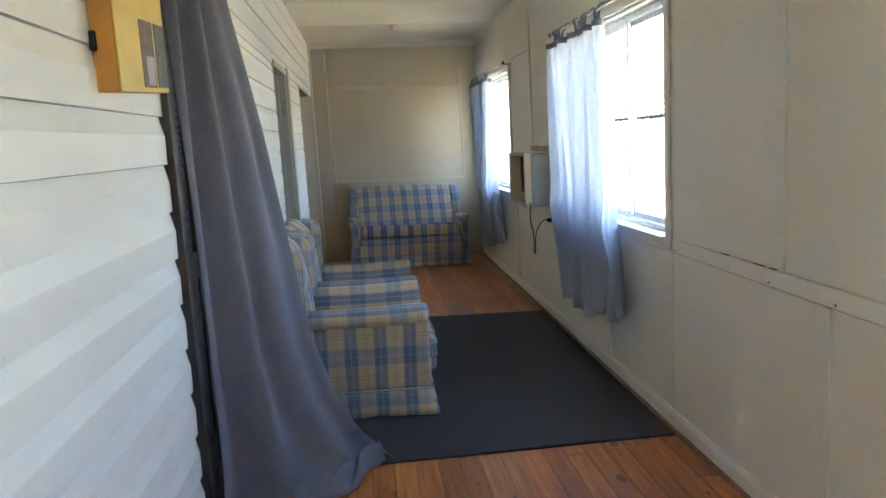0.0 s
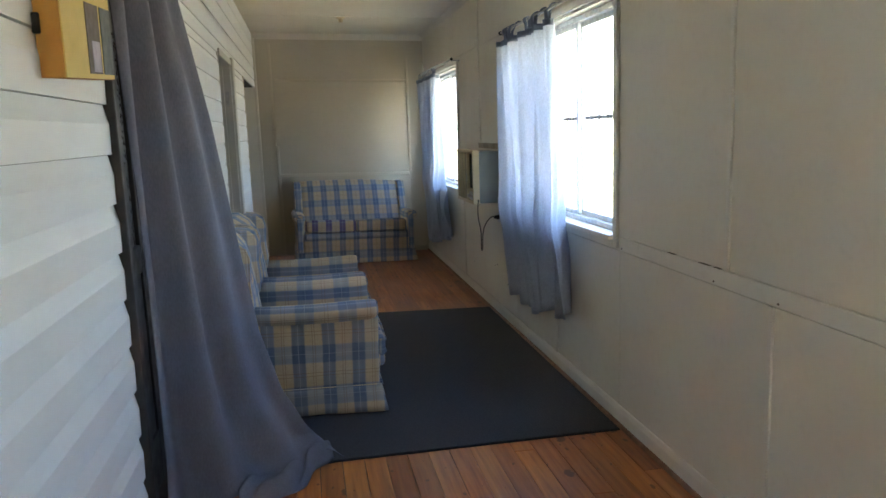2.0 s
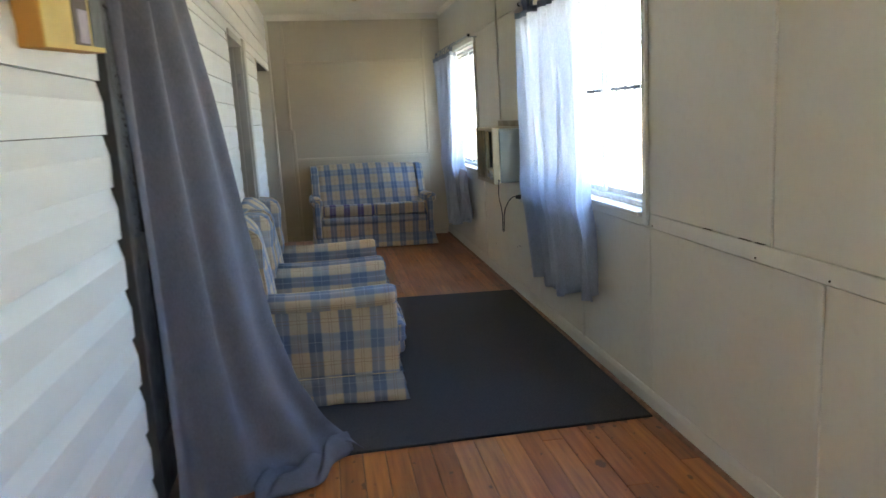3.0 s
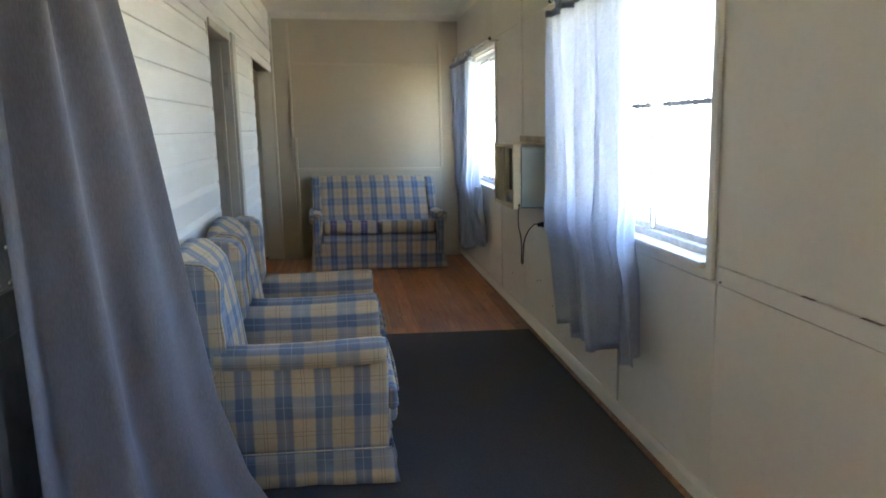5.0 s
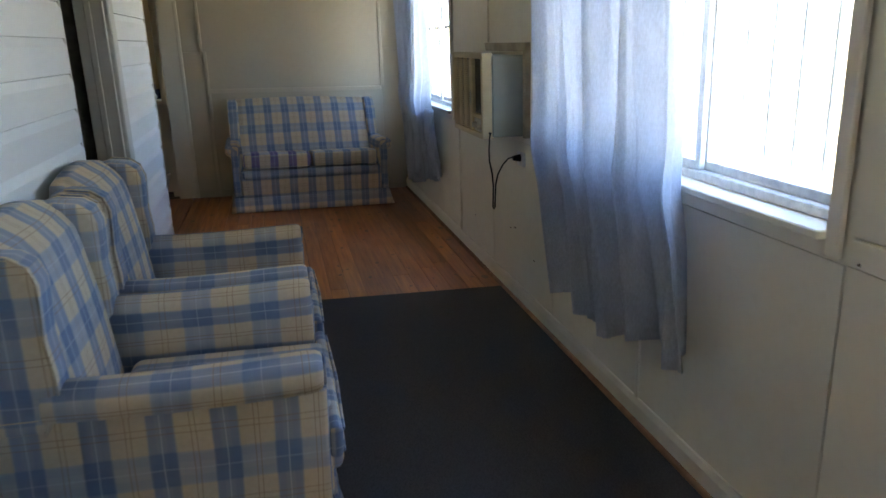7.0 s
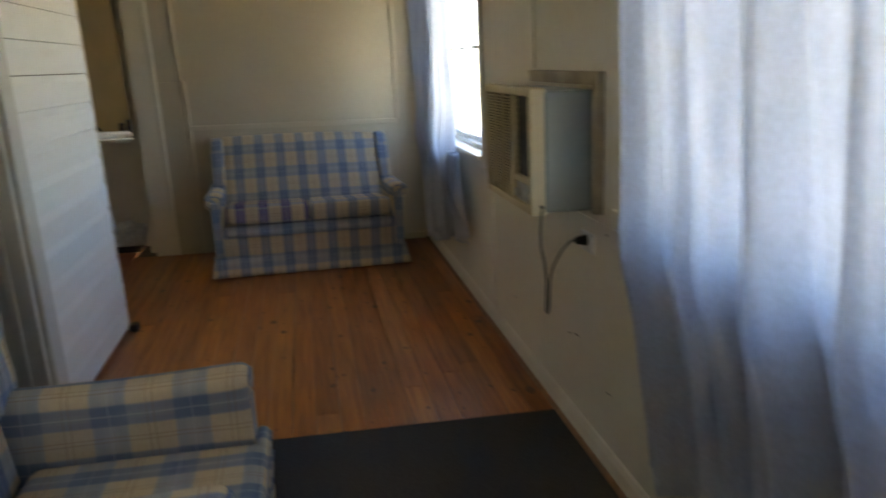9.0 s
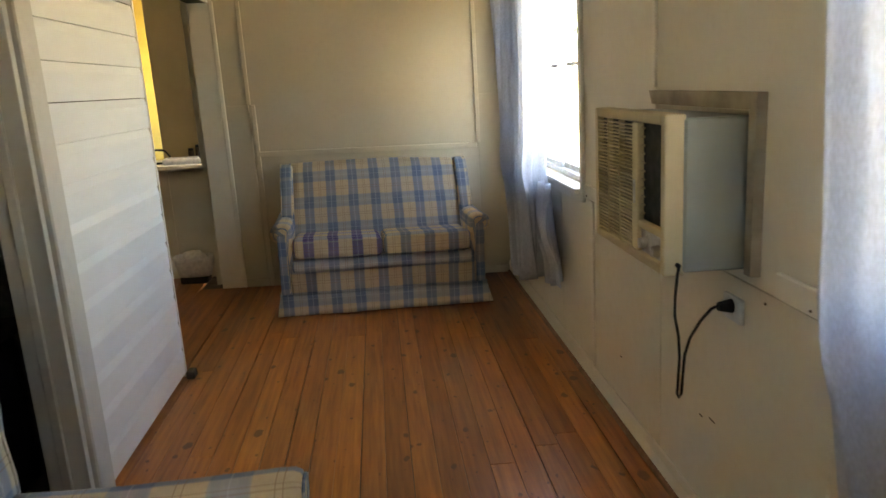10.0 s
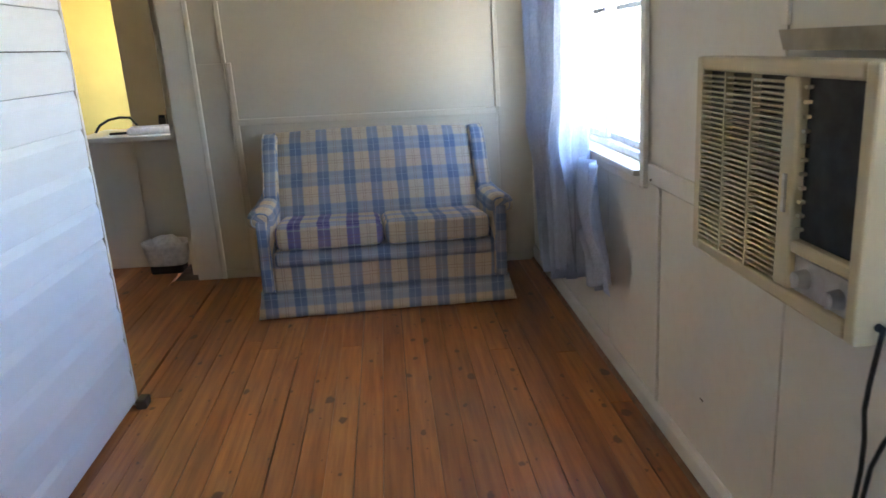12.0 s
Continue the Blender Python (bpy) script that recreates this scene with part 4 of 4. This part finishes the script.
bm = bmesh.new()
tube(bm, [(-0.199, 6.222, 0.990), (-0.205, 6.219, 0.965), (-0.206, 6.23, 0.90), (-0.20, 6.245, 0.84), (-0.18, 6.265, 0.77), (-0.17, 6.28, 0.70), (-0.168, 6.292, 0.63), (-0.168, 6.298, 0.58), (-0.163, 6.297, 0.566), (-0.158, 6.292, 0.58), (-0.158, 6.284, 0.64), (-0.158, 6.272, 0.71), (-0.15, 6.258, 0.765), (-0.125, 6.245, 0.82), (-0.09, 6.255, 0.85), (-0.06, 6.275, 0.852), (-0.045, 6.287, 0.845)], 0.0042, 8)
part("cord", bm, DARK, plug, smooth=True)
bm = bmesh.new()
bmesh.ops.create_cone(bm, cap_ends=True, segments=16, radius1=0.021, radius2=0.013, depth=0.04, matrix=Matrix.Translation((-0.034, 6.287, 0.845)) @ Matrix.Rotation(radians(-90), 4, 'Y'))
part("plug_head", bm, DARK, plug, smooth=False)
socket = thing("wall_socket", "white plastic wall power socket", "socket")
part("plate", block(-0.014, -0.0005, 6.235, 6.34, 0.80, 0.875, bevel=0.003), PLASTIC_WHITE, socket)

# ---- yellow box on the weatherboards ----
wb = thing("wall_box", "yellow cardboard-coloured wall box with grey and brown panels", "box")
OCHRE = plain("ochre_printed_card", (0.50, 0.23, 0.035), 0.5, 0.0, 0.12, 8.0)
YCARD = plain("yellow_printed_card", (0.74, 0.53, 0.13), 0.5, 0.0, 0.1, 8.0)
tilt = pose(leaned(-2.155, 1.9), 2.68, 1.90, 3.5, 0, 0)
wb.matrix_world = tilt
part("body", block(-0.028, 0.032, -0.23, 0.25, -0.205, 0.24, bevel=0.003), OCHRE, wb)
part("front_card", block(0.0325, 0.0355, -0.228, 0.248, -0.203, 0.238), YCARD, wb, "yellow front face")
part("slate_panel", block(0.0358, 0.0378, 0.13, 0.24, -0.19, 0.0), plain("slate_card", (0.10, 0.11, 0.10), 0.5), wb, "dark slate panel")
part("brown_panel", block(0.0358, 0.0375, -0.02, 0.11, -0.19, 0.0), plain("brown_print", (0.12, 0.07, 0.045), 0.5), wb, "brown printed panel")
part("lilac_patch", block(0.0377, 0.0385, 0.02, 0.10, -0.185, -0.10), plain("lilac_print", (0.45, 0.38, 0.45), 0.5), wb, "lilac printed patch")
part("hook", block(-0.03, -0.012, -0.242, -0.23, -0.10, -0.05, bevel=0.003), DARK, wb, "black hook")

# Brown timber darkened in colour to keep the gap behind the curtain dim.
DIM_WOOD = plain("darkened_door_timber", (0.030, 0.022, 0.017), 0.5, 0.0, 0.4, 14.0)
# ---- doorway behind the curtain ----
da = tagged(new("door_1"), "dark timber door with a patterned glass upper panel, closed behind the curtain", kind="structure")
for y0, y1 in ((3.057, 3.11), (3.915, 3.96)):
    part("jamb", block(-2.33, -2.16, y0, y1, 0.0, 2.13, bevel=0.003), DIM_WOOD, da)
part("head", block(-2.33, -2.16, 3.11, 3.915, 2.085, 2.13), DIM_WOOD, da)
bm = bmesh.new()
for d in ((3.115, 3.28, -0.021, 2.08), (3.80, 3.91, -0.021, 2.08), (3.28, 3.80, -0.021, 0.22), (3.28, 3.80, 1.95, 2.08), (3.28, 3.80, 0.95, 1.07)):
    box(bm, -2.33, -2.29, *d, bevel=0.003)
leaf = part("stiles", bm, DIM_WOOD, da)
part("lower_panel", block(-2.32, -2.30, 3.28, 3.80, 0.22, 0.95), DIM_WOOD, da)
screen_mat, nt, b = material("pierced_screen_sheet")
spots = node(nt, "ShaderNodeTexVoronoi", Scale=55.0)
nt.links.new(place(nt), spots.inputs["Vector"])
nt.links.new(ramp(nt, spots.outputs["Distance"], (0.36, 0.0), (0.42, 1.0)), b.inputs["Alpha"])
b.inputs["Base Color"].default_value = (0.03, 0.03, 0.032, 1)
b.inputs["Roughness"].default_value = 0.5
part("screen_panel", block(-2.316, -2.308, 3.28, 3.80, 1.07, 1.95), screen_mat, da, "dark pierced screen that lets light through")
bm = bmesh.new()
bmesh.ops.create_icosphere(bm, subdivisions=3, radius=0.028, matrix=Matrix.Translation((-2.25, 3.225, 1.18)))
bmesh.ops.create_cone(bm, cap_ends=True, segments=14, radius1=0.012, radius2=0.012, depth=0.05, matrix=Matrix.Translation((-2.275, 3.225, 1.18)) @ Matrix.Rotation(radians(90), 4, 'Y'))
part("door_knob", bm, DARK, da, "black knob", smooth=True)

# ---- dark doorway ----
d1 = tagged(new("door_2"), "grey painted door frame round an open doorway to a dark room", kind="structure")
for y0, y1, x0, x1 in ((6.88, 6.90, -2.275, LEFT), (6.01, 6.03, -2.275, LEFT)):
    part("jamb", block(x0, x1, y0 - 0.012, y1 + 0.0, 0.0, 2.13, bevel=0.002), GREY_TRIM, d1)
part("stop", block(-2.22, -2.19, 6.85, 6.868, 0.0, 2.12, bevel=0.002), GREY_TRIM, d1)
part("architrave", block(LEFT - 0.02, LEFT + 0.022, 6.90, 7.03, 0.0, 2.18, bevel=0.006), GREY_TRIM, d1, "grey-white gloss architrave")
part("head", block(-2.275, LEFT + 0.012, 6.03, 6.868, 2.11, 2.16, bevel=0.003), GREY_TRIM, d1)
part("strike", block(LEFT - 0.05, LEFT - 0.02, 6.862, 6.8675, 1.78, 1.9), SILVER, d1, "dull metal strike plate")
# Plain black box, stands for the black lower part of this room.
chest = thing("low_black_box", "low black box in the dark room", "chest")
part("body", block(-3.3, -2.45, 6.2, 7.2, 0.0, 0.62, bevel=0.03, segments=3), DARK, chest)
part("lid", block(-3.32, -2.43, 6.18, 7.22, 0.62, 0.68, bevel=0.02, segments=2), DARK, chest)

# ---- opening to the kitchen ----
structure("opening_trim", block(LEFT - 0.15, LEFT + 0.004, 8.185, 8.203, 0.0, 2.13), TRIM, "cream cut edge of the weatherboard wall")
block_foot = thing("door_stop", "small brown timber block at the foot of the boards", "door stop")
part("block", block(-2.115, -2.07, 8.13, 8.20, 0.001, 0.045, bevel=0.006), BROWN, block_foot)
bench = thing("kitchen_bench", "cream kitchen bench with a pale worktop", "bench")
part("front_panel", block(-2.70, -2.365, 10.40, 10.42, 0.0, 0.90, bevel=0.002), TRIM, bench, "off-white front board")
part("front_panel", block(-3.05, -2.702, 10.40, 10.42, 0.0, 0.90, bevel=0.002), TRIM, bench, "off-white front board")
part("carcass", block(-3.05, -2.365, 10.42, 10.95, 0.0, 0.90), TRIM, bench)
part("worktop", block(-3.08, -2.363, 10.36, 10.96, 0.90, 0.94, bevel=0.008, segments=2), TRIM, bench)
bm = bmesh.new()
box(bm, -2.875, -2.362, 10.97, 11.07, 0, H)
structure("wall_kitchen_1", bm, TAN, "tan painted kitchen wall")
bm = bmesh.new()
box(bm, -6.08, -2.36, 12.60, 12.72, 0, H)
structure("wall_kitchen_2", bm, YELLOW, "yellow painted kitchen wall brightened by an added lamp")
# Stands for a white plastic bag; built as a tub with a crumpled lump.
basket = thing("basket", "white plastic bag on the kitchen floor, shaped as a basket of rags", "basket", at=pose(-2.53, 10.25, 0.0))
bm = bmesh.new()
sheet(bm, 24, 4, lambda a, t: Vector(((0.10 + 0.03 * t) * math.copysign(abs(math.cos(a * 2 * math.pi)) ** 0.6, math.cos(a * 2 * math.pi)) * 1.25, (0.08 + 0.02 * t) * math.copysign(abs(math.sin(a * 2 * math.pi)) ** 0.6, math.sin(a * 2 * math.pi)), 0.06 + 0.16 * t)))
bmesh.ops.remove_doubles(bm, verts=bm.verts, dist=0.0005)
tub = part("tub", bm, PLASTIC_WHITE, basket, smooth=True)
tub.modifiers.new("thick", 'SOLIDIFY').thickness = 0.004
part("foot", block(-0.11, 0.11, -0.07, 0.07, 0.0, 0.065, bevel=0.01), DARK, basket, "black base")
bm = bmesh.new()
bmesh.ops.create_icosphere(bm, subdivisions=3, radius=0.09, matrix=Matrix.Translation((0, 0, 0.2)) @ Matrix.Diagonal((1.1, 0.8, 0.7, 1)))
for v in bm.verts:
    v.co += 0.03 * noise.noise_vector(v.co * 14)
part("rags", bm, PLASTIC_WHITE, basket, "crumpled pale rags", smooth=True)

hose = thing("hose", "black rubber hose curled on the kitchen worktop", "hose")
bm = bmesh.new()
tube(bm, [(-3.02, 10.62, 0.952), (-2.99, 10.64, 1.0), (-2.93, 10.66, 1.035), (-2.85, 10.66, 1.05), (-2.77, 10.64, 1.045), (-2.72, 10.60, 1.0), (-2.70, 10.58, 0.952), (-2.78, 10.52, 0.95), (-2.88, 10.5, 0.95)], 0.009, 8)
part("tube", bm, DARK, hose, smooth=True)
tray = thing("dish_tray", "white plastic dish tray on the kitchen worktop", "tray", at=pose(-2.60, 10.52, 0.94, 0, 0, 8))
bm = bmesh.new()
box(bm, -0.15, 0.15, -0.10, 0.10, 0.001, 0.05, bevel=0.02, segments=3)
top = max(bm.faces, key=lambda f: f.calc_center_median().z)
bmesh.ops.inset_individual(bm, faces=[top], thickness=0.012, depth=-0.03)
part("tray_body", bm, PLASTIC_WHITE, tray, smooth=False)
mug = thing("mug", "dark blue mug on the kitchen worktop", "mug", at=pose(-2.42, 10.50, 0.94))
bm = bmesh.new()
sheet(bm, 20, 1, lambda a, t: Vector((0.042 * math.cos(a * 2 * math.pi), 0.042 * math.sin(a * 2 * math.pi), 0.002 + 0.095 * t)))
bmesh.ops.remove_doubles(bm, verts=bm.verts, dist=0.0005)
bmesh.ops.contextual_create(bm, geom=[e for e in bm.edges if e.is_boundary and e.verts[0].co.z < 0.01])
cup = part("cup", bm, plain("navy_glaze", (0.03, 0.04, 0.07), 0.32), mug, smooth=False)
cup.modifiers.new("thick", 'SOLIDIFY').thickness = 0.004
bm = bmesh.new()
tube(bm, [(0.04, 0, 0.08), (0.065, 0, 0.075), (0.07, 0, 0.05), (0.06, 0, 0.03), (0.04, 0, 0.025)], 0.005, 6)
part("handle", bm, plain("navy_glaze", (0.03, 0.04, 0.07), 0.32), mug, smooth=True)
for x, y, h in ((-2.50, 10.66, 0.12), (-2.57, 10.70, 0.09)):
    jar = thing("jar", "small dark jar on the kitchen worktop", "jar", "kitchen jars", at=pose(x, y, 0.94))
    bm = bmesh.new()
    bmesh.ops.create_cone(bm, cap_ends=True, segments=16, radius1=0.028, radius2=0.024, depth=h, matrix=Matrix.Translation((0, 0, h / 2)))
    part("jar_body", bm, BROWN, jar)
    bm = bmesh.new()
    bmesh.ops.create_cone(bm, cap_ends=True, segments=16, radius1=0.022, radius2=0.022, depth=0.02, matrix=Matrix.Translation((0, 0, h + 0.01)))
    part("lid", bm, DARK, jar)

# ---- boards and planks ----
boards(wall_a, A_FACE, -2.0, 3.055, 0.0, H, 0.163, 0.011, True)
boards(wall_b, LEFT, 3.96, 6.018, 0.0, 2.13, 0.1467, 0.02)
boards(wall_b, LEFT, 7.03, 8.185, 0.0, 2.13, 0.1467, 0.02)
boards(wall_b, LEFT, 3.055, 10.0, 2.13, H, 0.1467, 0.02)
floor_ob = bpy.data.objects["floor"]
lanes = [(0.02, 0.0195, -2.0, 10.0)] + [(-0.104 * k, 0.104, -2.0, 10.0) for k in range(20)] + [(-2.08, 0.05, -2.0, 10.0)]
lanes += [(-2.139 - 0.104 * k, 0.104, 8.2, 10.98 if k > 2 else 10.0) for k in range(12)]
plank_shapes = {}
for x, wide, start, end in lanes:
    y = start - random.uniform(0, 2.2)
    slit = random.choice((0.001, 0.0016, 0.0024, 0.0032, 0.0042))
    while y < end:
        long = random.choice((3.3, 3.9, 4.5, 5.4))
        a, b2 = max(y, start), min(y + long, end)
        if b2 - a > 0.05:
            key = (round(b2 - a, 2), slit, wide)
            if key not in plank_shapes:
                plank_shapes[key] = mesh_of("plank", block(-wide + slit, 0.0, 0.0008, b2 - a - 0.0008, -0.021, 0.0, bevel=0.0012), FLOOR)
            ob = new("plank", plank_shapes[key])
            ob.location = (x, a, random.uniform(-0.0008, 0.0))
            ob.parent = floor_ob
        y += long
